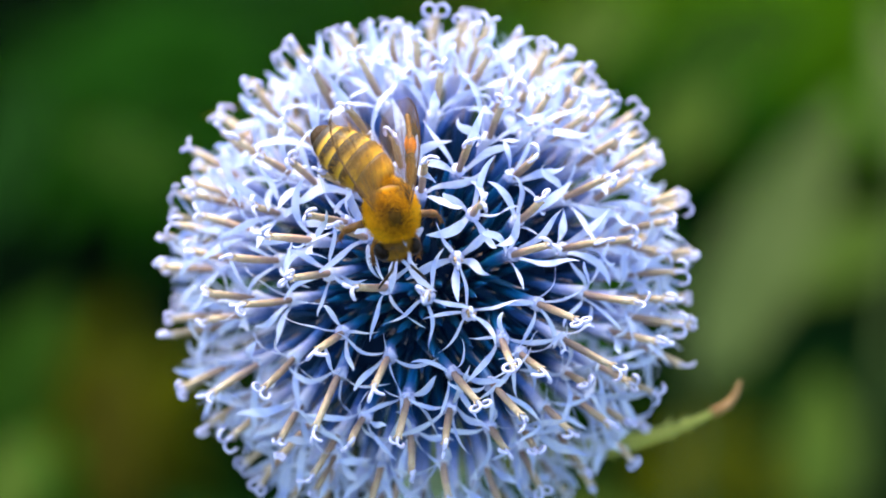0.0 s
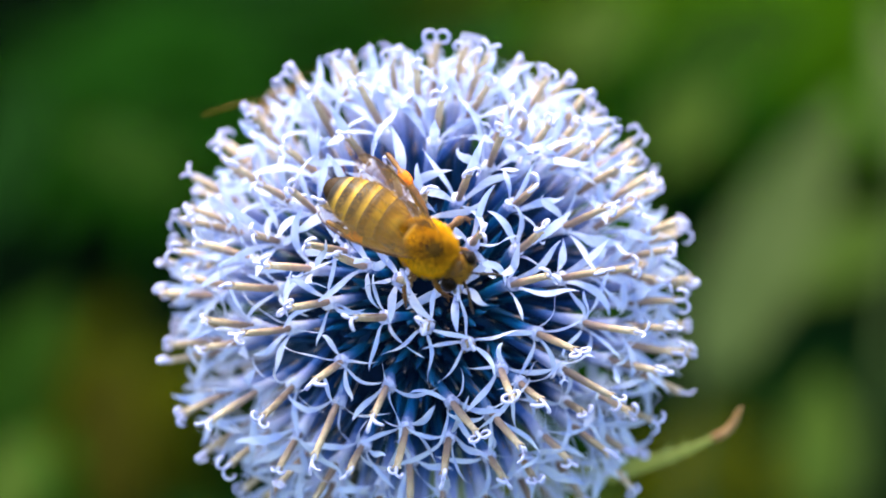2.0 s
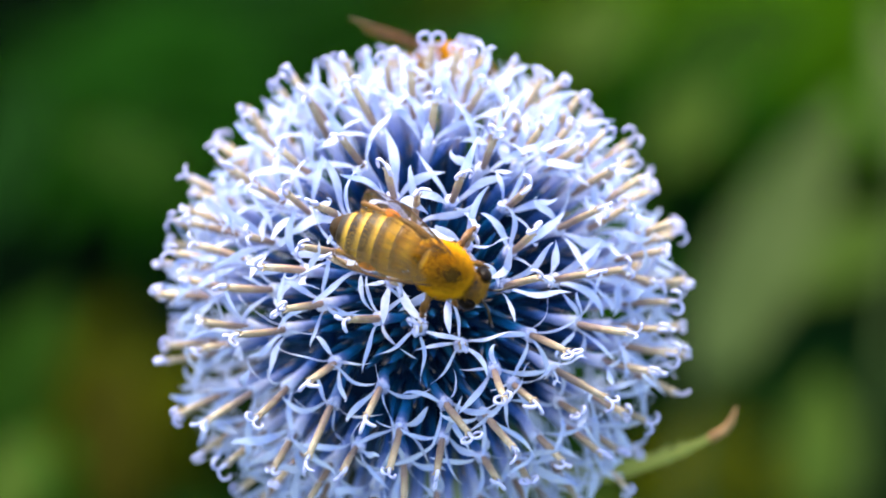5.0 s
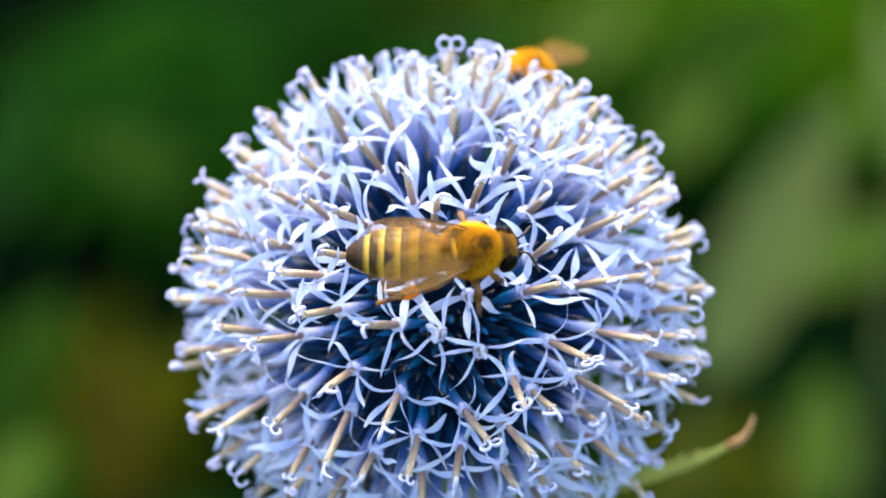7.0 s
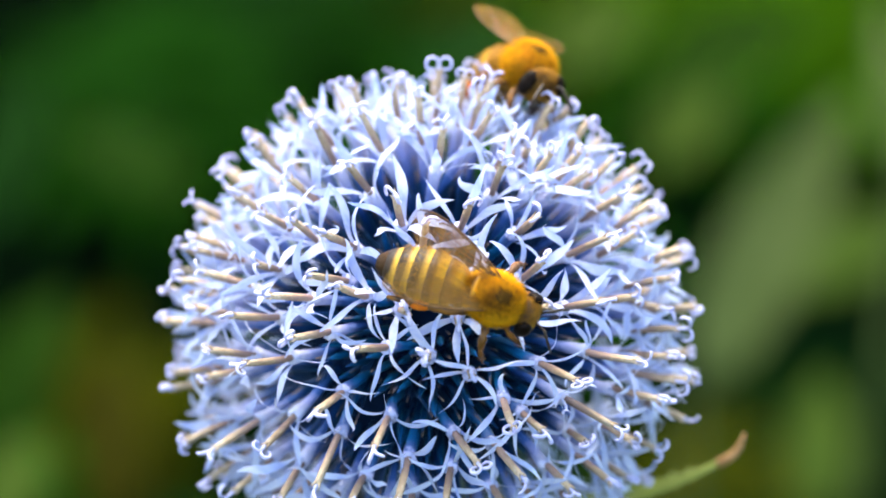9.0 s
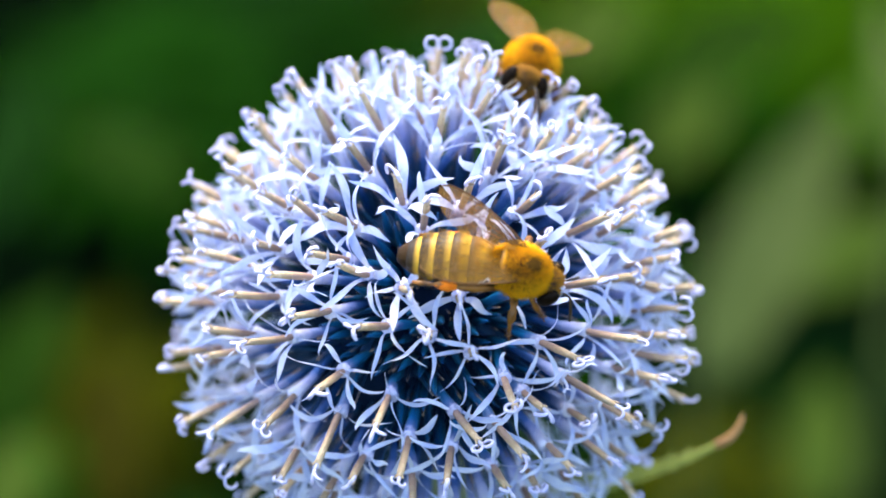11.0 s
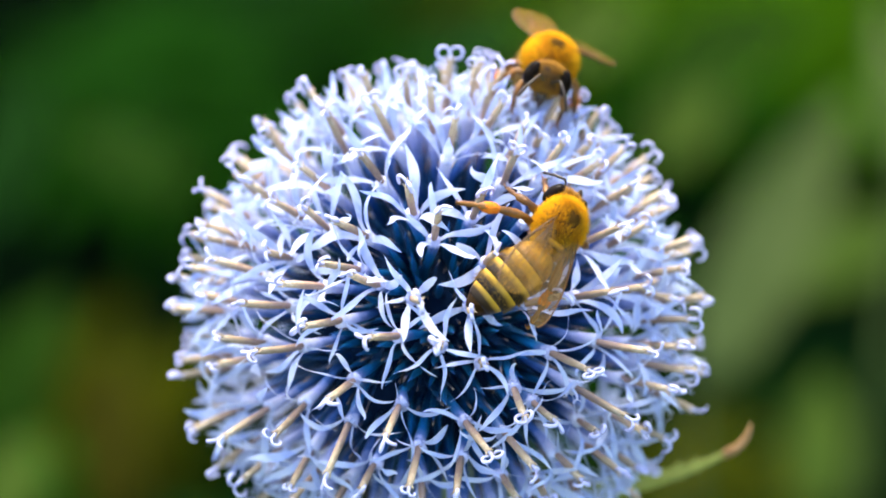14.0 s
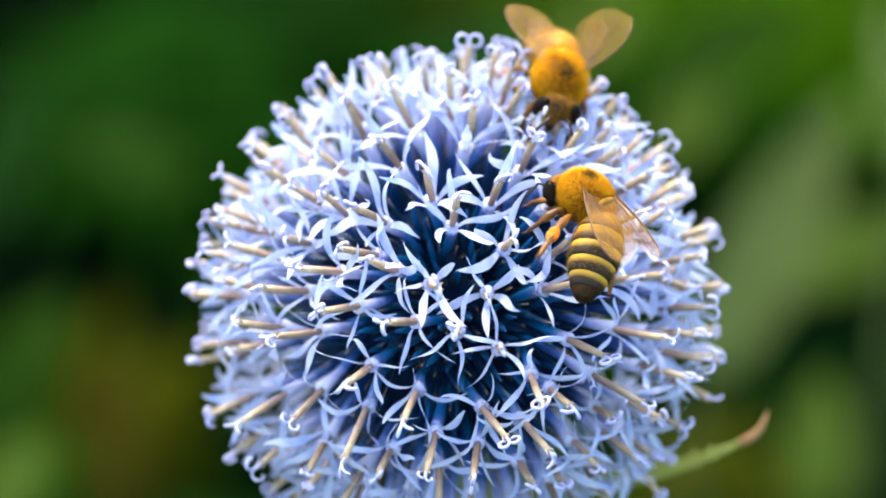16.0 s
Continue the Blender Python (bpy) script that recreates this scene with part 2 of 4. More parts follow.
# ---- globe thistle ----


def petal_mesh(r, open_late=False, slim=False):
    """One ribbon-like lobe: it leaves the throat along x, spreads, waves, twists a little and curls at its tip."""
    bm = bmesh.new()
    length = r.uniform(4.2, 5.9) * MM
    a0, a1 = radians(r.uniform(62, 86)), radians(r.uniform(-8, 55))
    if r.random() < 0.12:
        a1 = radians(r.uniform(-35, 0))
    if open_late:
        length, a1 = r.uniform(4.7, 6.1) * MM, radians(r.uniform(8, 54))
    if slim:
        length, a1 = r.uniform(3.7, 5.2) * MM, radians(r.uniform(-22, 40))
    bow, wave = radians(r.uniform(-34, 34)), radians(r.uniform(-26, 26))
    twist = radians(r.gauss(0, 28 if open_late else 62))
    tip = radians(r.choice((r.uniform(-30, 30), r.uniform(-40, 40), r.uniform(-60, 60), r.uniform(-50, 50), r.uniform(60, 170), r.uniform(-150, -60))))
    if open_late:
        tip = radians(r.uniform(-40, 40) if r.random() < 0.75 else r.uniform(-130, 130))
    wmax = (r.uniform(0.62, 0.92) if open_late else r.uniform(0.36, 0.58) if slim else r.uniform(0.54, 0.80)) * MM
    ripple = r.uniform(4.5, 8.0)
    n = 17
    p, pts, nrm = Vector((0.5 * MM, 0, -0.3 * MM)), [], []
    for i in range(n):
        s = i / (n - 1)
        pitch = a0 + (a1 - a0) * min(1, s * 1.6) ** 0.75 + tip * max(0, (s - 0.68) / 0.32) ** 1.5
        h = bow * s + wave * math.sin(s * ripple)
        d = Vector((math.cos(pitch) * math.cos(h), math.cos(pitch) * math.sin(h), math.sin(pitch)))
        up = Vector((-math.sin(pitch) * math.cos(h), -math.sin(pitch) * math.sin(h), math.cos(pitch)))
        pts.append(p.copy())
        nrm.append(Matrix.Rotation(twist * s, 3, d) @ up)
        p += d * length / (n - 1)
    widths = [wmax * np.interp(s, (0, 0.12, 0.3, 0.48, 0.68, 0.86, 1), (0.5, 0.5, 0.68, 1.0, 0.92, 0.5, 0.03)) for s in [i / (n - 1) for i in range(n)]]
    blade(bm, pts, widths, nrm, 0.035 * MM, fold=0.10)
    return mesh_of("petal", bm, PETAL)


def tube_mesh(r, mat):
    bm = bmesh.new()
    bend = r.uniform(-0.25, 0.25) * MM
    zs = [-10.5, -8, -5, -2.5, -0.8, 0.1]
    rad = [0.28, 0.33, 0.36, 0.40, 0.50, 0.62]
    tube(bm, [(bend * math.sin(z), bend * math.cos(z), z * MM) for z in zs], [v * MM for v in rad], 8)
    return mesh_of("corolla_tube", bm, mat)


def bract_mesh(r):
    """Stiff narrow scale that stands beside the tube."""
    bm = bmesh.new()
    top = r.uniform(-4.5, -1.2)
    pts, nrm = [], []
    for i in range(6):
        s = i / 5
        pts.append(Vector(((0.55 + 0.35 * s) * MM, r.uniform(-0.05, 0.05) * MM, (-11 + (top + 11) * s) * MM)))
        nrm.append(Vector((1, 0, 0)))
    blade(bm, pts, [v * MM for v in (0.5, 0.7, 0.75, 0.62, 0.4, 0.05)], nrm, 0.12 * MM, fold=-0.3)
    return mesh_of("bract", bm, BRACT)


def bud_mesh(r):
    """A closed young floret: a slim pointed body."""
    bm = bmesh.new()
    bend = r.uniform(-0.5, 0.5) * MM
    zs = [-7.0, -4.5, -2.5, -1.0, 0.4, 1.5, 2.4]
    rad = [0.24, 0.29, 0.33, 0.34, 0.25, 0.12, 0.02]
    tube(bm, [(bend * (z / 7) ** 2, bend * z / 9, z * MM) for z in zs], [v * MM for v in rad], 8)
    return mesh_of("bud", bm, BUD)


def anther_mesh(r, height=0):
    bm = bmesh.new()
    h = height or r.uniform(3.4, 4.7)
    lean = r.uniform(0, 0.35)
    zs = [-1.0, 0, 0.25, 0.55, 0.85, 1.0]
    rad = [0.22, 0.28, 0.31, 0.32, 0.30, 0.25]
    tube(bm, [(lean * max(0, s) ** 2 * MM, 0, s * h * MM) for s in zs], [v * MM * r.uniform(0.92, 1.08) for v in rad], 10)
    for i, v in enumerate(bm.verts):
        if i % 2:
            v.co.x, v.co.y = v.co.x * 0.8 + 0.2 * lean * max(0, v.co.z / h / MM) ** 2 * MM, v.co.y * 0.8
    for k in range(5):
        a = 6.28 * k / 5 + r.uniform(-0.3, 0.3)
        o = Vector((math.cos(a), math.sin(a), 0))
        root = Vector((lean * MM, 0, (h - 0.25) * MM)) + o * 0.2 * MM
        tube(bm, [root, root + (o * 0.08 + Vector((0, 0, 0.3))) * MM, root + (o * r.uniform(0.05, 0.3) + Vector((0, 0, r.uniform(0.4, 0.65)))) * MM], [0.09 * MM, 0.07 * MM, 0.015 * MM], 4)
    return mesh_of("anther_column", bm, ANTHER), h, lean


def style_mesh(r, h, lean, kind, square=False):
    """The style above the column with its two branches: curled rings, open hooks, a narrow fork or a knob."""
    bm = bmesh.new()
    up = r.uniform(0.4, 0.9)
    base = Vector((lean * MM, 0, (h - 0.2) * MM))
    fork = base + Vector((0, 0, up * MM))
    tube(bm, [base, (base + fork) / 2, fork], [0.17 * MM, 0.15 * MM, 0.17 * MM], 6)
    turn, rad = {"ring": (1.6, 0.42), "hook": (1.1, 0.5), "fork": (0.5, 0.9), "knob": (1.5, 0.26)}[kind]
    turn = 1.75 if square else turn * r.uniform(0.85, 1.15)
    rad *= (1.3 if square else r.uniform(0.9, 1.15)) * MM
    axis = r.uniform(0, math.pi)
    for side in (0, math.pi):
        a = side if square else axis + side + r.uniform(-0.7, 0.7)
        out = Vector((math.cos(a), math.sin(a), 0))
        skew = Vector((-math.sin(a), math.cos(a), 0)) * (0 if square else r.uniform(-0.5, 0.5)) * MM
        pts, radii = [], []
        n = 12
        for i in range(n):
            s = i / (n - 1)
            th = s * turn * math.pi
            rr = rad * (1 - 0.25 * s)
            pts.append(fork + out * (rad - rr * math.cos(th)) * 1.05 + Vector((0, 0, 1)) * rr * math.sin(th) * 1.1 + skew * s)
            radii.append((0.125 + 0.045 * math.sin(s * math.pi)) * MM * r.uniform(0.85, 1.15) * (1 if i < n - 1 else 0.5))
        tube(bm, pts, radii, 6, flat=0.7)
    return mesh_of("stigma", bm, STYLE)


def direction(az, el):
    a, e = radians(az), radians(el)
    return Vector((math.sin(a) * math.cos(e), -math.cos(a) * math.cos(e), math.sin(e)))


# florets that stand out, from the crown down: azimuth and elevation of the throat, by how much the column leans from it, and its height in tenths of a millimetre
CROWN = [
    (33, 88, 39, -7, 41), (127, 78, -35, -17, 37), (-109, 77, 16, -11, 46), (144, 72, 0, 0, 42), (-60, 71, -2, -10, 37), (58, 71, -2, 2, 35), (162, 69, 0, 0, 42), (177, 67, 0, 0, 48),
    (147, 67, 0, 0, 42), (-19, 66, 0, 1, 41), (-137, 65, 0, 0, 42), (104, 65, -71, -3, 33), (18, 65, 9, -3, 42), (-168, 61, 0, 0, 42), (121, 60, 0, 0, 42), (-5, 60, 18, 3, 49),
    (-124, 58, 26, -1, 33), (-78, 58, 3, -5, 37), (47, 58, 1, -8, 36),
]
SHOULDER = [
    (88, 56, -11, -14, 40), (96, 56, 0, 0, 42), (-39, 56, -2, -10, 49), (-143, 53, 0, 0, 42), (18, 52, -6, -8, 33), (-132, 49, 0, 0, 42), (-105, 48, 0, 0, 42), (100, 47, 0, 0, 42),
    (37, 47, 0, 1, 46), (-34, 47, -7, -13, 49), (-128, 46, 0, 0, 42), (64, 45, -2, -5, 47), (-25, 45, -8, -7, 49), (-86, 44, -1, 1, 44), (-11, 43, 16, -7, 49), (-119, 41, 0, 0, 42),
    (121, 41, 0, 0, 42), (9, 41, -11, -8, 49), (-44, 39, -5, -10, 49),
]
FRONT = [
    (-65, 39, 30, -1, 33), (28, 39, 10, -1, 49), (90, 37, 0, 0, 42), (104, 35, 0, 0, 42), (48, 35, 0, 0, 45), (112, 34, 0, 0, 42), (-111, 33, 0, 0, 42), (-34, 33, -3, -9, 49),
    (-14, 33, -18, -3, 49), (-1, 31, 0, 7, 49), (-84, 30, 4, -6, 42), (98, 29, 0, 0, 42), (-55, 29, 3, -6, 47), (11, 27, -10, 9, 33), (78, 25, 0, 0, 42), (32, 25, 2, -9, 49),
    (75, 23, -13, -16, 36), (-44, 22, -4, -4, 49), (50, 21, 5, -11, 49),
]
FLANK = [
    (-25, 19, 2, -2, 46), (-97, 19, 0, 0, 42), (20, 18, -14, -8, 49), (96, 17, 0, 0, 42), (72, 15, 0, 0, 42), (-95, 15, 0, 0, 42), (-12, 14, 2, -1, 47), (83, 13, 0, 0, 42),
    (38, 13, 16, -21, 49), (25, 13, -1, -1, 34), (65, 12, 0, 0, 42), (6, 11, 14, -3, 49), (-92, 11, 0, 0, 42), (-82, 10, 0, 0, 42), (-63, 8, 10, 3, 33), (16, 7, 11, -9, 49),
    (-25, 7, 4, -26, 49), (64, 7, 0, 0, 42), (57, 6, 1, 1, 43),
]
UNDERSIDE = [
    (-40, 6, 11, -7, 46), (-6, 3, -1, -3, 49), (40, 1, -19, 20, 33), (5, 0, -12, 2, 48), (-52, -1, 4, -4, 46), (-80, -3, 0, 0, 42), (-18, -5, -2, 7, 33), (32, -6, -1, 4, 33),
    (-79, -6, 0, 0, 42), (-36, -6, 10, -6, 39), (16, -8, 3, 13, 33), (60, -10, 0, 0, 42), (26, -12, -12, 18, 33), (-50, -15, 0, 0, 42), (53, -16, -5, 9, 33), (-65, -22, 0, 0, 42),
]

CREST = direction(177, 67)
thistle = tagged(new("globe_thistle"), "globe thistle with a round lavender-blue flower head on a green stem", "flower")
thistle.matrix_basis = Matrix.Translation(HEAD)


def build_head():
    toward = -VIEW
    # the youngest florets, short and far apart, stand along an arc up the front
    young = [direction(-2 + 0.2 * e, e) for e in range(18, 53, 4)]
    florets = []
    for az, el, lean_az, lean_el, tall in CROWN + SHOULDER + FRONT + FLANK + UNDERSIDE:
        florets.append((direction(az, el), direction(az + lean_az, el + lean_el), tall / 10))
    dirs = [f[0] for f in florets]
    for gap in (16.0, 13.0, 11.5, 10.5, 9.5, 8.6, 7.8):
        for _ in range(2500):
            z = rng.uniform(-0.93, 1)
            a = rng.uniform(0, 2 * math.pi)
            c = math.sqrt(1 - z * z)
            d = Vector((c * math.cos(a), c * math.sin(a), z))
            facing = d.dot(toward)
            high = d.z > 0.72
            least = 99 if facing > 0.72 else 11.5 if facing > 0.6 else 7.9 if facing > 0.35 and high else 9.0 if facing > 0.35 else (7.8 if d.z > 0.3 else 9.6) if facing > -0.2 else 13.0
            if gap >= least and all(d.dot(e) < math.cos(radians(gap)) for e in dirs):
                dirs.append(d)
                lean = Vector((rng.gauss(0, 1), rng.gauss(0, 1), rng.gauss(0, 1))) * 0.07
                florets.append((d, (d + lean).normalized(), rng.uniform(3.3, 4.5)))
    florets = florets[:330]
    petals = [petal_mesh(rng) for _ in range(48)]
    erect = [petal_mesh(rng, True) for _ in range(48)]
    stars = [petal_mesh(rng, False, True) for _ in range(40)]
    tubes, pale = [tube_mesh(rng, TUBE) for _ in range(6)], [tube_mesh(rng, LIT_TUBE) for _ in range(6)]
    buds, shut = [bud_mesh(rng) for _ in range(8)], []
    for _ in range(4000):
        d = Vector((rng.gauss(0, 1), rng.gauss(0, 1), rng.gauss(0, 1))).normalized()
        if (min(d.angle(y) for y in young) < 0.50 or d.dot(toward) > 0.8) and all(d.angle(e) > radians(4.4) for e in dirs + shut):
            shut.append(d)
    bracts = [bract_mesh(rng) for _ in range(8)]
    columns = []
    kinds = ("ring", "knob", "hook", "ring", "hook", "fork")
    for k in range(42):
        me, h, lean = anther_mesh(rng, 4.8 if k == 0 else 3.2 + 1.6 * (k // 6) / 6)
        columns.append((h, me, style_mesh(rng, h, lean, kinds[k % 6], k == 0)))
    # receptacle, sized and darkened to fill floret gaps with painted shade
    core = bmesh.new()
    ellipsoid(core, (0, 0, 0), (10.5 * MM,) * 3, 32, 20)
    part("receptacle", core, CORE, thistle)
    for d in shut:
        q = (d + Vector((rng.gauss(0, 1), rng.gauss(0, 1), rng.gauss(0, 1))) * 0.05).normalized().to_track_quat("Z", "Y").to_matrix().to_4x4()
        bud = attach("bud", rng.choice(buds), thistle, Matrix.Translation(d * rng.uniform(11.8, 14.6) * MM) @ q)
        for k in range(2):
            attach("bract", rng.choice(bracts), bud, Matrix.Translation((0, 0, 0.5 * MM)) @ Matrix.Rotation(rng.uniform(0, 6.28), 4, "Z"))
    for d, ax, tall in florets:
        crest = d.angle(CREST) < 0.02
        facing = d.dot(toward)
        q = ax.to_track_quat("Z", "Y").to_matrix().to_4x4()
        spin = Matrix.Rotation(rng.uniform(0, 6.28), 4, "Z")
        if crest:
            side = Vector((1, 0, 0))
            side = (side - ax * side.dot(ax)).normalized()
            q, spin = Matrix((side, ax.cross(side), ax)).transposed().to_4x4(), Matrix()
        base = Matrix.Translation(d * (17.6 if crest else rng.uniform(17.2, 18.2) if facing < 0.3 else rng.uniform(16.9, 17.7)) * MM) @ q @ spin
        off = min(d.angle(y) for y in young)
        # away from the front arc the paler, lit-looking tube copy is used
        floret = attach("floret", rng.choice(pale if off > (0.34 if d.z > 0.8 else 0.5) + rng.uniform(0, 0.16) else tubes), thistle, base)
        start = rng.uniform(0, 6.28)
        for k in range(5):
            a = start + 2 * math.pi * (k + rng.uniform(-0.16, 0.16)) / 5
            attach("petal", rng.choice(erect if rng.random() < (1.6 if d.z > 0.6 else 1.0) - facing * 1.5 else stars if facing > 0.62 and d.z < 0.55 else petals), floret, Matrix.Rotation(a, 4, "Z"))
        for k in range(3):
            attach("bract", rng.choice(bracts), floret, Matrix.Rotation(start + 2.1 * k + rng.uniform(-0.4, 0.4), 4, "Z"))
        near = sorted(columns[1:], key=lambda c: abs(c[0] - tall))[:6]
        _, col, style = columns[0] if crest else rng.choice(near)
        turn = Matrix() if crest else Matrix.Rotation(rng.uniform(0, 6.28), 4, "Z")
        attach("anther_column", col, floret, turn)
        attach("stigma", style, floret, turn)


build_head()


def thistle_leaf(parent, start, ctrl, tip, width, lobes=6):
    """A jagged leaf: a midrib blade with pointed side lobes, each ending in a spine."""
    bm = bmesh.new()
    start, ctrl, tip = Vector(start), Vector(ctrl), Vector(tip)
    n = 14
    pts = [start.lerp(ctrl, i / (n - 1)).lerp(ctrl.lerp(tip, i / (n - 1)), i / (n - 1)) for i in range(n)]
    up = Vector((0, -0.5, 0.85))
    blade(bm, pts, [width * (0.35 + 0.65 * math.sin(math.pi * min(1, (i + 1) / n))) * (1 - 0.75 * i / n) for i in range(n)], [up] * n, 0.5 * MM, fold=0.2)
    for k in range(lobes):
        i = 1 + round(k * (n - 4) / lobes)
        d = (pts[i + 1] - pts[i]).normalized()
        for sgn in (-1, 1):
            s = d.cross(up).normalized() * sgn
            ln = width * rng.uniform(0.5, 0.85) * (1 - 0.6 * k / lobes)
            q = [pts[i], pts[i] + (s * 0.6 + d * 0.5) * ln * 0.6 + up * ln * 0.1, pts[i] + (s * 0.8 + d * 1.0) * ln + up * ln * 0.25]
            blade(bm, q, [width * 0.36, width * 0.16, 0.02 * width], [up] * 3, 0.35 * MM, fold=0.2)
    leaf = part("leaf", bm, LEAF, parent, "jagged green leaf with a reddish tip")
    sp = bmesh.new()
    d = (pts[-1] - pts[-2]).normalized()
    tube(sp, [pts[-2], pts[-1], pts[-1] + d * 0.7 * MM + Vector((0, 0, 0.6 * MM)), pts[-1] + d * 1.1 * MM + Vector((0, 0, 1.9 * MM))], [0.40 * MM, 0.34 * MM, 0.26 * MM, 0.05 * MM], 6)
    part("spine", sp, SPINE, leaf)


def build_stem():
    bm = bmesh.new()
    pts = [(0, 0.0, -0.006), (0.001, 0.004, -0.06), (0.004, 0.012, -0.2), (0.002, 0.016, -0.45), (0.0, 0.01, -0.852)]
    tube(bm, pts, [0.0032, 0.0030, 0.0034, 0.0042, 0.0055], 10)
    part("stem", bm, STEM, thistle)
    thistle_leaf(thistle, (0.001, 0.003, -0.022), (0.018, -0.002, -0.0172), (0.0258, 0.0, -0.0128), 2.8 * MM, 8)
    thistle_leaf(thistle, (0.003, 0.012, -0.12), (-0.06, 0.05, -0.08), (-0.11, 0.07, -0.13), 16 * MM, 8)
    thistle_leaf(thistle, (0.003, 0.014, -0.25), (0.07, 0.09, -0.2), (0.13, 0.14, -0.27), 20 * MM, 8)


build_stem()


# ---- bees ----
def fur(bm, r, count, place, length, thick):
    """Short tapering hairs; place(r) gives a root and the way out of the skin."""
    for _ in range(count):
        p, d = place(r)
        d = (d + Vector((r.gauss(0, 0.3), r.gauss(0, 0.3), r.gauss(0, 0.3)))).normalized()
        _, s, u = basis_along(d)
        ln = length * r.uniform(0.6, 1.25)
        a = r.uniform(0, 6.28)
        e1 = (s * math.cos(a) + u * math.sin(a)) * thick
        e2 = (s * math.cos(a + 2.1) + u * math.sin(a + 2.1)) * thick
        e3 = (s * math.cos(a + 4.2) + u * math.sin(a + 4.2)) * thick
        base = [bm.verts.new(p + e) for e in (e1, e2, e3)]
        top = bm.verts.new(p + d * ln)
        for k in range(3):
            bm.faces.new((base[k], base[(k + 1) % 3], top))
    return bm


def shell_place(centre, radii, keep=lambda v: True):
    centre = Vector(centre)

    def place(r):
        while True:
            v = Vector((r.gauss(0, 1), r.gauss(0, 1), r.gauss(0, 1))).normalized()
            if keep(v):
                break
        p = Vector((v.x * radii[0], v.y * radii[1], v.z * radii[2]))
        nrm = Vector((v.x / radii[0], v.y / radii[1], v.z / radii[2])).normalized()
        return centre + p, nrm
    return place


def wing_outline(length, width):
    pts = []
    length *= 0.92
    for i in range(25):
        a = math.pi * 2 * i / 24
        x = 0.5 - 0.5 * math.cos(a)
        w = width * (math.sin(math.pi * min(1, x) ** 1.6) ** 0.5)
        y = (0.30 if math.sin(a) > 0 else -0.70) * w * (1 if 0 < i < 24 else 0)
        pts.append((x * length, y))
    return pts[:-1]


def wing_mesh(length, width):
    """A thin membrane that runs out along -x from the hinge, leading edge towards +y."""
    bm = bmesh.new()
    ring = wing_outline(length, width)
    vt = [bm.verts.new((-x, y, 0.12 * MM * math.sin(x / length * 3) + 0.03 * MM)) for x, y in ring]
    vb = [bm.verts.new((-x, y, 0.12 * MM * math.sin(x / length * 3))) for x, y in ring]
    bm.faces.new(vt)
    bm.faces.new(vb[::-1])
    for k in range(len(ring)):
        j = (k + 1) % len(ring)
        bm.faces.new((vt[k], vb[k], vb[j], vt[j]))
    me = mesh_of("wing", bm, WING, smooth=False)
    vb2 = bmesh.new()
    lead = [(-x, y, 0.1 * MM) for x, y in ring if y >= 0]
    lead.sort(key=lambda q: -q[0])
    tube(vb2, lead, [0.10 * MM] + [0.075 * MM] * (len(lead) - 2) + [0.04 * MM], 5)
    for f0, f1, y1 in ((0.0, 0.78, 0.02), (0.0, 0.9, -0.18), (0.05, 0.62, -0.42)):
        q = [(-length * (f0 + (f1 - f0) * s), width * y1 * s ** 0.7, 0.1 * MM) for s in (0, 0.2, 0.45, 0.7, 1)]
        tube(vb2, q, [0.050 * MM, 0.042 * MM, 0.034 * MM, 0.03 * MM, 0.02 * MM], 5)
    for f in (0.42, 0.58, 0.72):
        tube(vb2, [(-length * f, width * 0.22, 0.1 * MM), (-length * (f + 0.03), width * 0.0, 0.1 * MM), (-length * (f + 0.01), -width * 0.2, 0.1 * MM)], [0.026 * MM] * 3, 5)
    return me, mesh_of("vein", vb2, VEIN)


def leg(parent, name, joints, radii, pollen=None):
    bm = bmesh.new()
    pts, rr = [], []
    j = [Vector(p) * MM for p in joints]
    for i in range(len(j) - 1):
        swell = radii[i]
        for s, f in ((0.0, 0.75), (0.35, 1.15), (0.8, 1.0)):
            pts.append(j[i].lerp(j[i + 1], s))
            rr.append(swell * f * MM)
    pts.append(j[-1])
    rr.append(0.08 * MM)
    tube(bm, pts, rr, 7)
    for sgn in (-1, 1):
        tube(bm, [j[-1], j[-1] + Vector((0.1, 0.18 * sgn, -0.15)) * MM, j[-1] + Vector((0.3, 0.25 * sgn, -0.35)) * MM], [0.07 * MM, 0.06 * MM, 0.02 * MM], 5)
    r = random.Random(len(name) + int(abs(joints[0][0]) * 10))

    def along(q):
        i = q.randrange(1, len(j) - 1)
        return j[i].lerp(j[i + 1], q.random()), Vector((q.gauss(0, 1), q.gauss(0, 1), q.gauss(0, 1))).normalized()
    fur(bm, r, 260, along, 0.42 * MM, 0.022 * MM)
    ob = part(name, bm, LEG, parent)
    if pollen:
        pb = bmesh.new()
        at = j[2].lerp(j[3], 0.45)
        ellipsoid(pb, (0, 0, 0), (0.95 * MM, 0.5 * MM, 0.42 * MM), 14, 10)
        for v in pb.verts:
            v.co *= 1 + 0.16 * noise.noise(v.co * 2200)
        d = (j[3] - j[2]).normalized()
        m = Matrix.Translation(at) @ d.to_track_quat("X", "Z").to_matrix().to_4x4()
        part("pollen_load", pb, POLLEN, ob, "orange pollen load", m)
    return ob


FORE, HIND = wing_mesh(9.4 * MM, 3.3 * MM), wing_mesh(6.6 * MM, 2.4 * MM)


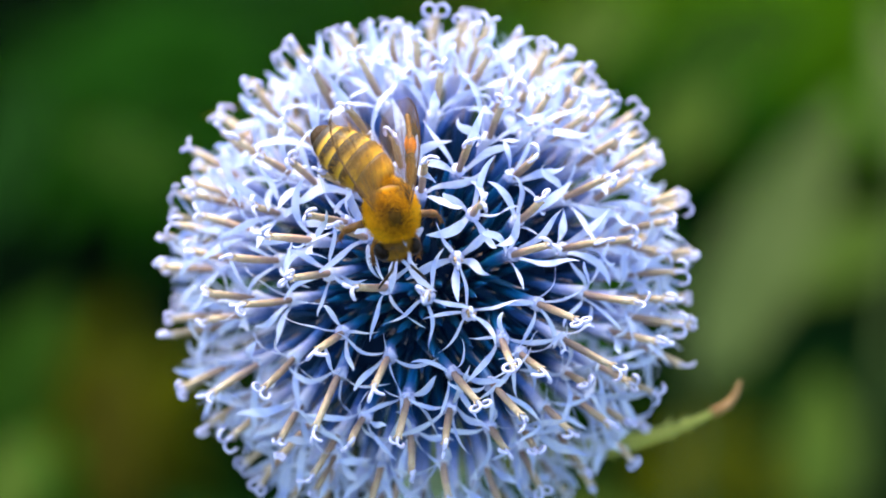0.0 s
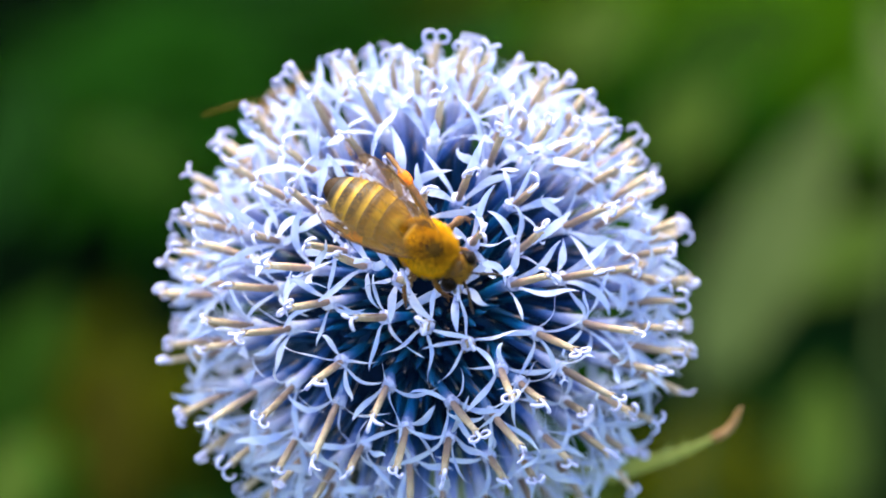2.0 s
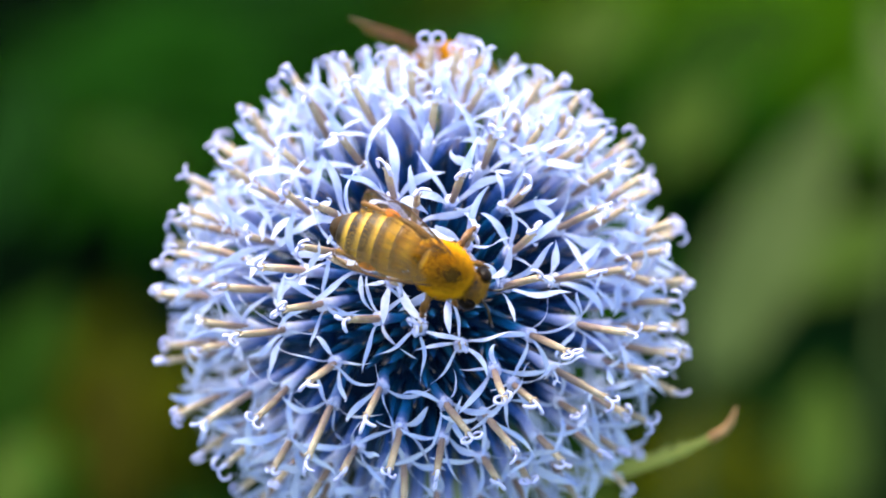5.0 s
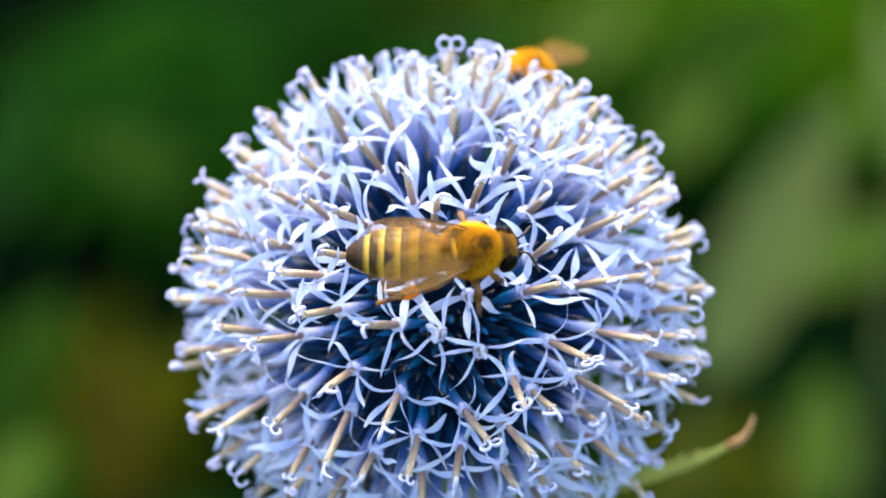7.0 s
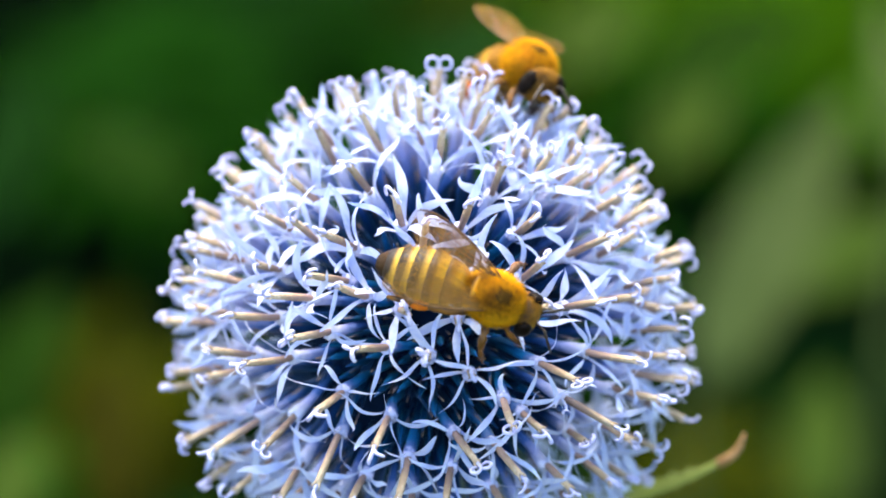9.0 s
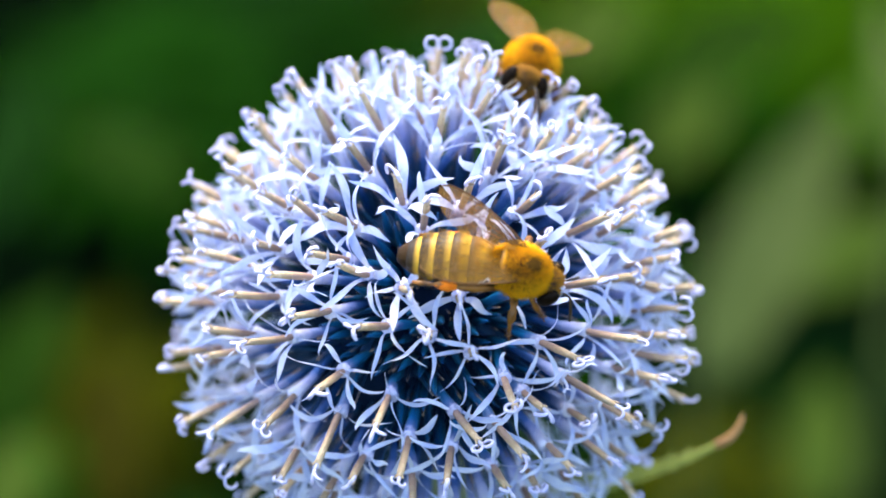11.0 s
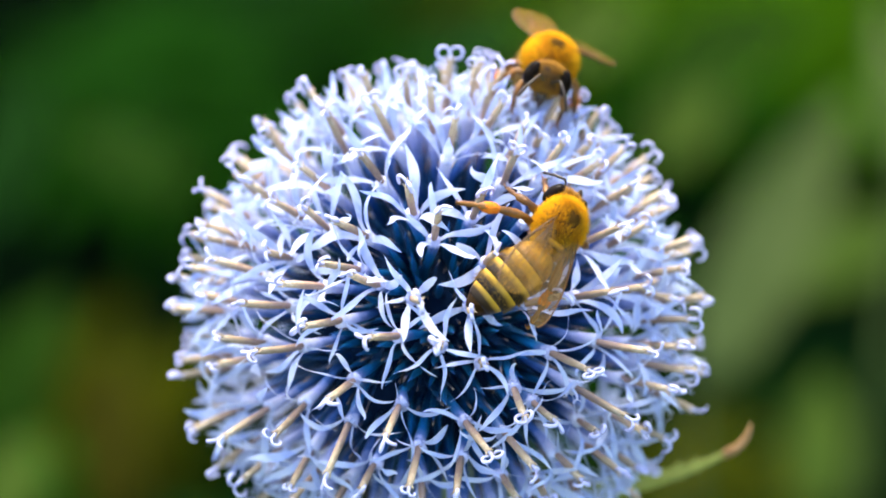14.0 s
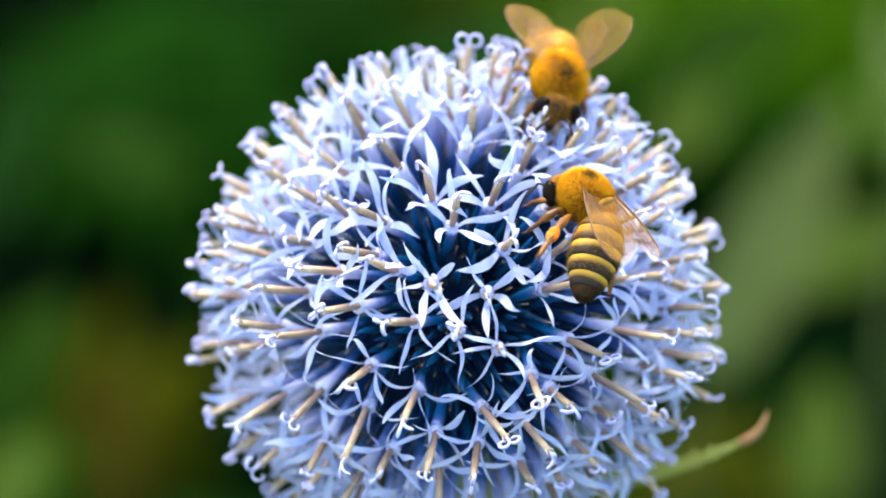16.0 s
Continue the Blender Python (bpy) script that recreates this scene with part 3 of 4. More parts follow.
def build_bee(label, tucked=False):
    """A honey bee: x ahead, z up, its origin in the middle of the thorax."""
    r = random.Random(3)
    bee = tagged(new("honey_bee"), label, "bee", "bees on the flower head")
    bm = bmesh.new()
    ellipsoid(bm, (0, 0, 0), (2.35 * MM, 1.95 * MM, 1.8 * MM), 20, 14)
    ellipsoid(bm, (-1.9 * MM, 0, 0.35 * MM), (0.75 * MM, 1.1 * MM, 0.8 * MM), 14, 10)
    thorax = part("thorax", bm, THORAX, bee, "thorax covered in golden fur")
    f = bmesh.new()
    bald = lambda v: not (v.z > 0.6 and (v.x - 0.34) ** 2 + v.y ** 2 < r.uniform(0.03, 0.13)) and not (v.z > 0.3 and -0.78 < v.x < -0.56 and abs(v.y) < 0.5)
    fur(f, r, 11500, shell_place((0, 0, 0), (2.35 * MM, 1.95 * MM, 1.8 * MM), bald), 0.5 * MM, 0.017 * MM)
    fur(f, r, 900, shell_place((-1.9 * MM, 0, 0.35 * MM), (0.75 * MM, 1.1 * MM, 0.8 * MM)), 0.5 * MM, 0.028 * MM)
    tagged(part("fur", f, FUR, thorax), kind="stuff")
    pm = bmesh.new()
    ellipsoid(pm, (0.75 * MM, 0, 1.37 * MM), (0.78 * MM, 0.80 * MM, 0.42 * MM), 20, 10, Matrix.Rotation(radians(13), 4, "Y"))
    fur(pm, r, 420, shell_place((0.75 * MM, 0, 1.40 * MM), (0.75 * MM, 0.77 * MM, 0.40 * MM), lambda v: v.z > 0.1), 0.28 * MM, 0.018 * MM)
    part("bald_plate", pm, PLATE, thorax, "dark worn plate on the back")
    sm = bmesh.new()
    ellipsoid(sm, (-1.6 * MM, 0, 1.22 * MM), (0.34 * MM, 0.95 * MM, 0.34 * MM), 16, 8)
    part("scutellum", sm, CHESTNUT, thorax, "amber ridge behind the back plate")
    # head
    hm = bmesh.new()
    ellipsoid(hm, (0.1 * MM, 0, -0.1 * MM), (0.85 * MM, 1.45 * MM, 1.2 * MM), 18, 12)
    tube(hm, [(0.5 * MM, 0, -1.0 * MM), (0.75 * MM, 0, -1.7 * MM), (0.8 * MM, 0, -2.4 * MM)], [0.5 * MM, 0.35 * MM, 0.14 * MM], 8)
    head = part("head", hm, BLACK, bee, m=pose(2.75 * MM, 0, -0.4 * MM, 0, 14, 0))
    hf = bmesh.new()
    fur(hf, r, 3600, shell_place((0.1 * MM, 0, -0.1 * MM), (0.85 * MM, 1.45 * MM, 1.2 * MM), lambda v: abs(v.y) < 0.72), 0.42 * MM, 0.02 * MM)
    tagged(part("fur", hf, HEAD_FUR, head), kind="stuff")
    for sgn in (-1, 1):
        em = bmesh.new()
        ellipsoid(em, (0, 0, 0), (0.68 * MM, 0.58 * MM, 1.1 * MM), 14, 10)
        part("eye", em, EYE_BLACK, head, "", pose(0.28 * MM, 1.3 * sgn * MM, 0.1 * MM, 12 * sgn, 0, 0))
        am = bmesh.new()
        tube(am, [(0.8 * MM, 0.3 * sgn * MM, 0.1 * MM), (1.5 * MM, 0.7 * sgn * MM, 0.9 * MM), (1.75 * MM, 0.85 * sgn * MM, 1.0 * MM), (2.6 * MM, 1.5 * sgn * MM, 0.35 * MM), (3.3 * MM, 1.9 * sgn * MM, -0.4 * MM)],
             [0.10 * MM, 0.09 * MM, 0.12 * MM, 0.13 * MM, 0.09 * MM], 6)
        part("antenna", am, BLACK, head)
    # abdomen: six overlapping rings behind the waist
    abdomen = tagged(new("abdomen"), "abdomen banded yellow and dark brown")
    abdomen.parent = bee
    abdomen.matrix_basis = pose(-2.3 * MM, 0, 0.1 * MM, 0, -12, 0)

    def prof(x):
        s = min(1.0, max(0.0, x / 7.7))
        return 2.16 * (math.sin(math.pi * (0.06 + 0.94 * s) ** 0.85) ** 0.52) if s < 1 else 0.1
    edges = [0.0, 1.75, 3.2, 4.5, 5.7, 6.75, 7.55]
    for k in range(6):
        x0, x1 = edges[k] - (0.3 if k else 0), edges[k + 1]
        tm = bmesh.new()
        n, seg = 7, 28
        rings = []
        for i in range(n):
            x = x0 + (x1 - x0) * i / (n - 1)
            s = i / (n - 1)
            rad = max(0.12, prof(min(7.52, x))) * (0.955 + 0.06 * s - (0.05 if i == n - 1 and k < 5 else 0))
            rings.append([tm.verts.new((-x * MM, rad * math.cos(a) * MM, (rad * 0.86 * math.sin(a) - 0.012 * x * x) * MM)) for a in [2 * math.pi * q / seg for q in range(seg)]])
        for r0, r1 in zip(rings, rings[1:]):
            for q in range(seg):
                tm.faces.new((r0[q], r0[(q + 1) % seg], r1[(q + 1) % seg], r1[q]))
        tm.faces.new(rings[0][::-1])
        tm.faces.new(rings[-1])
        part("tergite", tm, (AMBER if tucked else CHESTNUT) if k == 0 else HALF_BAND if k == 1 else DARK_TIP if k == 5 else TERGITE, abdomen)
    hm = bmesh.new()

    def ab_place(q):
        x = q.choice(edges[:4]) + q.uniform(0.15, 1.1)
        a = q.uniform(0, 2 * math.pi)
        rad = prof(x)
        return Vector((-x, rad * math.cos(a), rad * 0.86 * math.sin(a) - 0.012 * x * x)) * MM, Vector((-1.2, math.cos(a), math.sin(a))).normalized()
    fur(hm, r, 1500, ab_place, 0.36 * MM, 0.016 * MM)
    tagged(part("fur", hm, PALE_FUR, abdomen), kind="stuff")
    # wings
    wings = {}
    for side, sgn in (("left", 1), ("right", -1)):
        for nm, (me, vein), x, z in (("forewing", FORE, 0.2, 1.35), ("hindwing", HIND, -0.5, 1.2)):
            w = attach(nm, me, bee, wing_pose(sgn, x, z, 12, 6))
            attach("vein", vein, w)
            wings[side, nm] = (w, sgn, x, z)
    # legs
    legs = {}
    for sgn in (1, -1):
        leg(bee, "foreleg", [(1.2, 0.9 * sgn, -1.3), (1.9, 1.7 * sgn, -1.8), (2.6, 1.9 * sgn, -2.7), (3.1, 1.8 * sgn, -3.7)], [0.27, 0.24, 0.16])
        wide = 0.0 if tucked else 1.0
        leg(bee, "middle_leg", [(0.1, 1.1 * sgn, -1.5), (0.1 + 0.2 * wide, (2.3 + 0.5 * wide) * sgn, -1.6 + 0.5 * wide), (-0.2 + 0.6 * wide, (3.0 + 0.8 * wide) * sgn, -2.8 + 0.7 * wide), (0.1 + 0.6 * wide, (3.3 + 0.9 * wide) * sgn, -4.0 + 0.4 * wide)], [0.30 + 0.05 * wide, 0.28 + 0.05 * wide, 0.17])
        if tucked:
            leg(bee, "hind_leg", [(-0.9, 1.1 * sgn, -1.4), (-1.6, 2.5 * sgn, -1.6), (-2.6, 3.0 * sgn, -3.0), (-3.2, 3.2 * sgn, -4.4), (-3.8, 3.2 * sgn, -5.0)], [0.32, 0.36, 0.36, 0.2], pollen=True)
            continue
        legs[sgn] = leg(bee, "hind_leg", [(-0.9, 1.1 * sgn, -1.2), (-2.4, 2.0 * sgn, -0.6), (-4.6, 2.4 * sgn, -0.5), (-6.3, 2.6 * sgn, -0.8), (-8.0, 2.7 * sgn, -1.2)], [0.32, 0.36, 0.36, 0.2], pollen=True)
    return bee, abdomen, wings, legs, head


def wing_pose(sgn, x, z, spread, lift, roll=8):
    """Hinge pose: spread in degrees away from straight back, lift above the back."""
    flip = Matrix.Diagonal((1, sgn, 1, 1))
    turn = Matrix.Rotation(radians(-sgn * spread), 4, "Z") @ Matrix.Rotation(radians(lift), 4, "Y") @ Matrix.Rotation(radians(sgn * -roll), 4, "X")
    out = Matrix.Translation((x * MM, sgn * 1.25 * MM, z * MM)) @ turn
    return out @ Matrix.Rotation(math.pi if sgn < 0 else 0, 4, "X")


near_bee, near_abdomen, near_wings, near_legs, near_head = build_bee("honey bee with golden fur and folded wings crawling over the flower")
far_bee, far_abdomen, far_wings, _, _ = build_bee("golden honey bee with spread wings at the top of the flower", tucked=True)
near_bee.scale = (0.97, 0.97, 0.97)
far_bee.scale = (1.06, 1.06, 1.06)


def build_fly():
    """A small grey-brown fly: x ahead, z up."""
    fly = tagged(new("small_fly"), "small grey-brown fly perched behind the flower", "fly")
    bm = bmesh.new()
    ellipsoid(bm, (0, 0, 0), (1.3 * MM, 1.0 * MM, 1.0 * MM), 14, 10)
    part("thorax", bm, FLY_BODY, fly)
    bm = bmesh.new()
    ellipsoid(bm, (-2.6 * MM, 0, -0.2 * MM), (2.0 * MM, 1.0 * MM, 0.8 * MM), 14, 10)
    part("abdomen", bm, FLY_BODY, fly)
    bm = bmesh.new()
    ellipsoid(bm, (1.7 * MM, 0, 0), (0.7 * MM, 1.0 * MM, 0.8 * MM), 14, 10)
    part("head", bm, EYE_BLACK, fly)
    for sgn in (1, -1):
        attach("wing", HIND[0], fly, wing_pose(sgn, 0, 0.7, 62, 14) @ Matrix.Diagonal((0.9, 0.7, 1, 1)))
        for x0, x1 in ((0.6, 2.0), (0.0, 0.2), (-0.6, -2.2)):
            leg(fly, "leg", [(x0, 0.6 * sgn, -0.7), (x0 + (x1 - x0) * 0.5, 1.7 * sgn, 0.2), (x1, 2.4 * sgn, -1.2), (x1 * 1.2, 2.8 * sgn, -2.2)], [0.13, 0.11, 0.08])
    return fly


fly = build_fly()


# ---- garden behind ----
def leaf_blade(bm, root, way, length, width, droop):
    """A broad pointed leaf that arches from its root."""
    way = way.normalized()
    up = Vector((0, 0, 1))
    p, pts, nrm = root.copy(), [], []
    n = 7
    for i in range(n):
        pts.append(p.copy())
        nrm.append(up)
        p += way * length / (n - 1)
        way = (way + Vector((0, 0, -droop / n))).normalized()
    blade(bm, pts, [width * v for v in (0.15, 0.7, 1.0, 0.95, 0.7, 0.38, 0.03)], nrm, width * 0.03, fold=0.25)


def leafy_plant(x, y, height, spread, colour, leaves, size, label):
    r = random.Random(int(1000 * (x + 3 * y)))
    plant = tagged(new("leafy_plant"), label, "plant", "plants behind the flower")
    plant.matrix_basis = pose(x, y, 0)
    bm = bmesh.new()
    for k in range(5):
        a = 6.28 * k / 5 + r.uniform(-0.4, 0.4)
        top = Vector((math.cos(a) * spread * 0.5, math.sin(a) * spread * 0.5, height * r.uniform(0.7, 1)))
        tube(bm, [(0, 0, -0.004), tuple(top * 0.5 + Vector((0, 0, 0.02))), tuple(top)], [0.004, 0.003, 0.0015], 6)
    part("stem", bm, GREENS["deep"], plant)
    bm = bmesh.new()
    for k in range(leaves):
        a = r.uniform(0, 6.28)
        rad = spread * math.sqrt(r.random()) * 0.85
        z = height * r.uniform(0.45, 1.0)
        root = Vector((math.cos(a) * rad * 0.6, math.sin(a) * rad * 0.6, z))
        leaf_blade(bm, root, Vector((math.cos(a + r.uniform(-0.6, 0.6)), math.sin(a + r.uniform(-0.6, 0.6)), r.uniform(-0.1, 0.7))), size * r.uniform(0.7, 1.25), size * r.uniform(0.28, 0.42), r.uniform(0.3, 1.2))
    tagged(part("foliage", bm, GREENS[colour], plant), kind="stuff")
    return plant


# gaps in the ground cover, where near-black soil paints dark shade: place and radius
SHADE_GAPS = [(0.147, 1.207, 0.08), (0.203, 1.078, 0.05), (0.167, 1.078, 0.04), (0.190, 1.099, 0.05), (0.170, 1.119, 0.04), (0.245, 1.151, 0.05), (-0.206, 1.190, 0.09), (-0.170, 1.184, 0.06), (-0.219, 1.135, 0.06), (-0.233, 1.207, 0.045), (-0.109, 1.442, 0.06), (-0.215, 1.387, 0.07), (-0.257, 1.421, 0.05), (-0.151, 1.141, 0.06), (-0.137, 1.078, 0.06)]


def build_ground():
    bm = bmesh.new()
    n = 40
    for i in range(n + 1):
        for j in range(n + 1):
            fx, fy = (i / n * 2 - 1), (j / n * 2 - 1)
            x, y = 60 * fx ** 3 + 0.4 * fx, 60 * fy ** 3 + 0.4 * fy + 1.0
            bm.verts.new((x, y, 0.012 * noise.noise(Vector((x * 6, y * 6, 0))) if abs(x) < 3 else 0.0))
    bm.verts.ensure_lookup_table()
    for i in range(n):
        for j in range(n):
            a = i * (n + 1) + j
            bm.faces.new((bm.verts[a], bm.verts[a + n + 1], bm.verts[a + n + 2], bm.verts[a + 1]))
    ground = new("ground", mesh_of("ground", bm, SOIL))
    tagged(ground, "garden soil in near-black green, with shade put into the colour", "ground", kind="structure")
    r = random.Random(11)
    bm = bmesh.new()
    for _ in range(5200):
        x, y = r.uniform(-1.0, 1.0), r.uniform(0.25, 2.4)
        z = r.uniform(0.0, 0.05)
        if any((x - bx) ** 2 + (y - by) ** 2 < (br * r.uniform(0.7, 1.1)) ** 2 for bx, by, br in SHADE_GAPS):
            continue
        a = r.uniform(0, 6.28)
        leaf_blade(bm, Vector((x, y, z)), Vector((math.cos(a), math.sin(a), r.uniform(0.2, 1.2))), r.uniform(0.03, 0.07), r.uniform(0.010, 0.022), r.uniform(0.4, 1.4))
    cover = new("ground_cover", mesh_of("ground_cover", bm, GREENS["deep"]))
    tagged(cover, "low ground cover over the soil, its green darkened for shade", "ground cover", kind="stuff")


build_ground()
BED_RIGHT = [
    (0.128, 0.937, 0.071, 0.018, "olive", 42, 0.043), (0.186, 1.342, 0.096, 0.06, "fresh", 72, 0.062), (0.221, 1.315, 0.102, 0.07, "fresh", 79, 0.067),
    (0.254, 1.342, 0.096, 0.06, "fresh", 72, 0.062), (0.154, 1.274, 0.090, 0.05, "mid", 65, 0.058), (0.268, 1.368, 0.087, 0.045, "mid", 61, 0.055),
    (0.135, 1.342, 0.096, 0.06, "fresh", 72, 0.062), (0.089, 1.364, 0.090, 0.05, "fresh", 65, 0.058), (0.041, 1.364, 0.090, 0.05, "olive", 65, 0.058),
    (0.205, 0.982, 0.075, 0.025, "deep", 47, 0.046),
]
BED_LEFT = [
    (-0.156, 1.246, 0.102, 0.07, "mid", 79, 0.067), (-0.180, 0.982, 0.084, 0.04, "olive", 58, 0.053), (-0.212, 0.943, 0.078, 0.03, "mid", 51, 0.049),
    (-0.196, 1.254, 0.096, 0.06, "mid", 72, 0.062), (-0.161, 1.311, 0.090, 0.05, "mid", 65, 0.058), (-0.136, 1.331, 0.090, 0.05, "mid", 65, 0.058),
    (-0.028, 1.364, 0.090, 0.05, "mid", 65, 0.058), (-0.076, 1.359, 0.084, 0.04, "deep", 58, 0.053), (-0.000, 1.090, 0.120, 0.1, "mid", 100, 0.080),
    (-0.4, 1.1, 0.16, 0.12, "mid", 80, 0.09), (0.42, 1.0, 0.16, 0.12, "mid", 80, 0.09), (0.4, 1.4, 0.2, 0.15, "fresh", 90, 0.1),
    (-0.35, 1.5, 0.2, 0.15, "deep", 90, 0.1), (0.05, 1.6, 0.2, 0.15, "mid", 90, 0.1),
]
PLANT_LABEL = {"olive": "yellowish olive leafy garden plant", "fresh": "fresh green leafy garden plant", "mid": "mid-green leafy garden plant", "deep": "dark green leafy garden plant"}
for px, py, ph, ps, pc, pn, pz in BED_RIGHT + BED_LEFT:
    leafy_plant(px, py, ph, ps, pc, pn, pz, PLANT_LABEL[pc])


def build_shade_shrub(x, y, height, spread, leaves):
    """An unseen shrub added to keep sun off the bed: tall, leafy, forked stems and many leaves."""
    r = random.Random(int(x * 100 + 900))
    shrub = tagged(new("shrub"), "tall leafy shrub, unseen, added to shade the bed", "shrub", "shrubs shading the bed")
    shrub.matrix_basis = pose(x, y, 0)
    bm = bmesh.new()
    tips = []
    for k in range(7):
        a = 6.28 * k / 7 + r.uniform(-0.3, 0.3)
        top = Vector((math.cos(a) * spread * 0.6, math.sin(a) * spread * 0.6, height * r.uniform(0.75, 1)))
        tips.append(top)
        tube(bm, [(0, 0, -0.01), tuple(top * 0.45 + Vector((0, 0, 0.05))), tuple(top)], [0.014, 0.010, 0.004], 7)
    part("stem", bm, STEM, shrub)
    bm = bmesh.new()
    for k in range(leaves):
        c = r.choice(tips)
        p = c * r.uniform(0.4, 1.05) + Vector((r.gauss(0, 0.3), r.gauss(0, 0.3), r.gauss(0, 0.2))) * spread
        p.z = max(p.z, height * r.uniform(0.36, 0.5))
        a = r.uniform(0, 6.28)
        leaf_blade(bm, p, Vector((math.cos(a), math.sin(a), r.uniform(-0.3, 0.5))), r.uniform(0.09, 0.15), r.uniform(0.04, 0.065), r.uniform(0.3, 1.0))
    tagged(part("foliage", bm, GREENS["mid"], shrub), kind="stuff")


# row set outside the view, added only to block sun from the bed
for sx, sy in ((-0.95, 1.66), (-0.55, 1.72), (-0.18, 1.66), (0.2, 1.72), (0.58, 1.66), (0.95, 1.72)):
    build_shade_shrub(sx, sy, 1.45, 0.34, 390)



# ---- leafy stalks close behind the flower ----
def stalk_leaf(bm, root, tip, width, sag):
    """One pointed leaf from root to tip, arched by sag."""
    mid = (root + tip) / 2 + Vector((0, 0, sag))
    n = 11
    pts = [root.lerp(mid, i / (n - 1)).lerp(mid.lerp(tip, i / (n - 1)), i / (n - 1)) for i in range(n)]
    widths = [width * v for v in (0.12, 0.5, 0.8, 0.96, 1.0, 0.97, 0.88, 0.72, 0.5, 0.26, 0.03)]
    blade(bm, pts, widths, [Vector((0.1, -0.55, 0.83))] * n, 0.4 * MM, fold=0.18)


def leafy_stalk(shade, root, tip, width):
    """A tall stalk whose topmost leaf runs from root to tip, with more leaves further down."""
    r = random.Random(int(abs(root[0]) * 1e4) + int(tip[2] * 1e4))
    root, tip = Vector(root), Vector(tip)
    stalk = tagged(new("leafy_stalk"), STALK_LABEL[shade], "plant", "stalks close behind the flower")
    foot = Vector((root.x * 1.05, root.y + 0.05, 0))
    stalk.matrix_basis = Matrix.Translation(foot)
    bm = bmesh.new()
    top = root - foot
    tube(bm, [(0, 0, -0.006), (0.002, -0.004, top.z * 0.4), (top.x * 0.5, top.y * 0.5, top.z * 0.8), tuple(top)], [0.004, 0.0034, 0.0026, 0.0014], 8)
    part("stem", bm, GREENS[shade], stalk)
    bm = bmesh.new()
    stalk_leaf(bm, top, tip - foot, width * MM, 0.004)
    part("leaf", bm, GREENS[shade], stalk)
    for k in range(6):
        z = top.z * (0.18 + 0.1 * k)
        a = 2.4 * k + r.uniform(-0.5, 0.5)
        out = Vector((math.cos(a), math.sin(a), r.uniform(0.2, 0.6))) * r.uniform(0.06, 0.1)
        bm = bmesh.new()
        base = Vector((0.002, -0.004, z)) if z < top.z * 0.5 else Vector((top.x * 0.3, top.y * 0.3, z))
        stalk_leaf(bm, base, base + out, r.uniform(16, 26) * MM, 0.008)
        part("leaf", bm, GREENS[shade], stalk)


STALK_LABEL = {"silver": "tall stalk with pale silvery green leaves", "sage": "tall stalk with grey-green leaves", "jade": "tall stalk with bluish green leaves", "moss": "tall stalk with mossy green leaves", "ochre": "tall stalk with yellowing olive leaves"}
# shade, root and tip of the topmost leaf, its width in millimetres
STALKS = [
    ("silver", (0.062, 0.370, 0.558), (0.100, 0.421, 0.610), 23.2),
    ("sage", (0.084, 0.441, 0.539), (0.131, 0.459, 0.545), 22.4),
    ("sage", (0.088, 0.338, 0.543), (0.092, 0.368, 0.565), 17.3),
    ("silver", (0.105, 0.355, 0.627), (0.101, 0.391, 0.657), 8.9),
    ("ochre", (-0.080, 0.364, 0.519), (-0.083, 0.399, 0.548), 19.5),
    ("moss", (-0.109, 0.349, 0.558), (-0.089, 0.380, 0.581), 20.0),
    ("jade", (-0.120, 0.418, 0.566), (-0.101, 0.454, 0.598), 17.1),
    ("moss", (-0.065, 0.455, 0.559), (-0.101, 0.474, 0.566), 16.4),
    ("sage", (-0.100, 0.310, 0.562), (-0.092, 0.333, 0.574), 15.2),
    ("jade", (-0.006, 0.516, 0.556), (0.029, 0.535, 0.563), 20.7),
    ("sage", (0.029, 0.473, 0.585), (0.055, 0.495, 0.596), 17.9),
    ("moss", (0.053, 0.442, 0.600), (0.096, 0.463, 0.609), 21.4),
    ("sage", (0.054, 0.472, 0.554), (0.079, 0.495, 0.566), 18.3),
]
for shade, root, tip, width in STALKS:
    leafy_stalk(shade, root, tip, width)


# ---- what moves ----
def sway_at(t):
    """The flower head's pose at one of its key times, or between two of them."""
    rows = SWAY
    k = max(i for i, row in enumerate(rows) if row[0] <= t + 1e-6)
    a, b = rows[k], rows[min(k + 1, len(rows) - 1)]
    s = 0 if a[0] == b[0] else (t - a[0]) / (b[0] - a[0])
    v = [p + (q - p) * s for p, q in zip(a[1:], b[1:])]
    return pose(HEAD.x + v[0] * MM, HEAD.y + v[1] * MM, HEAD.z + v[2] * MM, *v[3:])


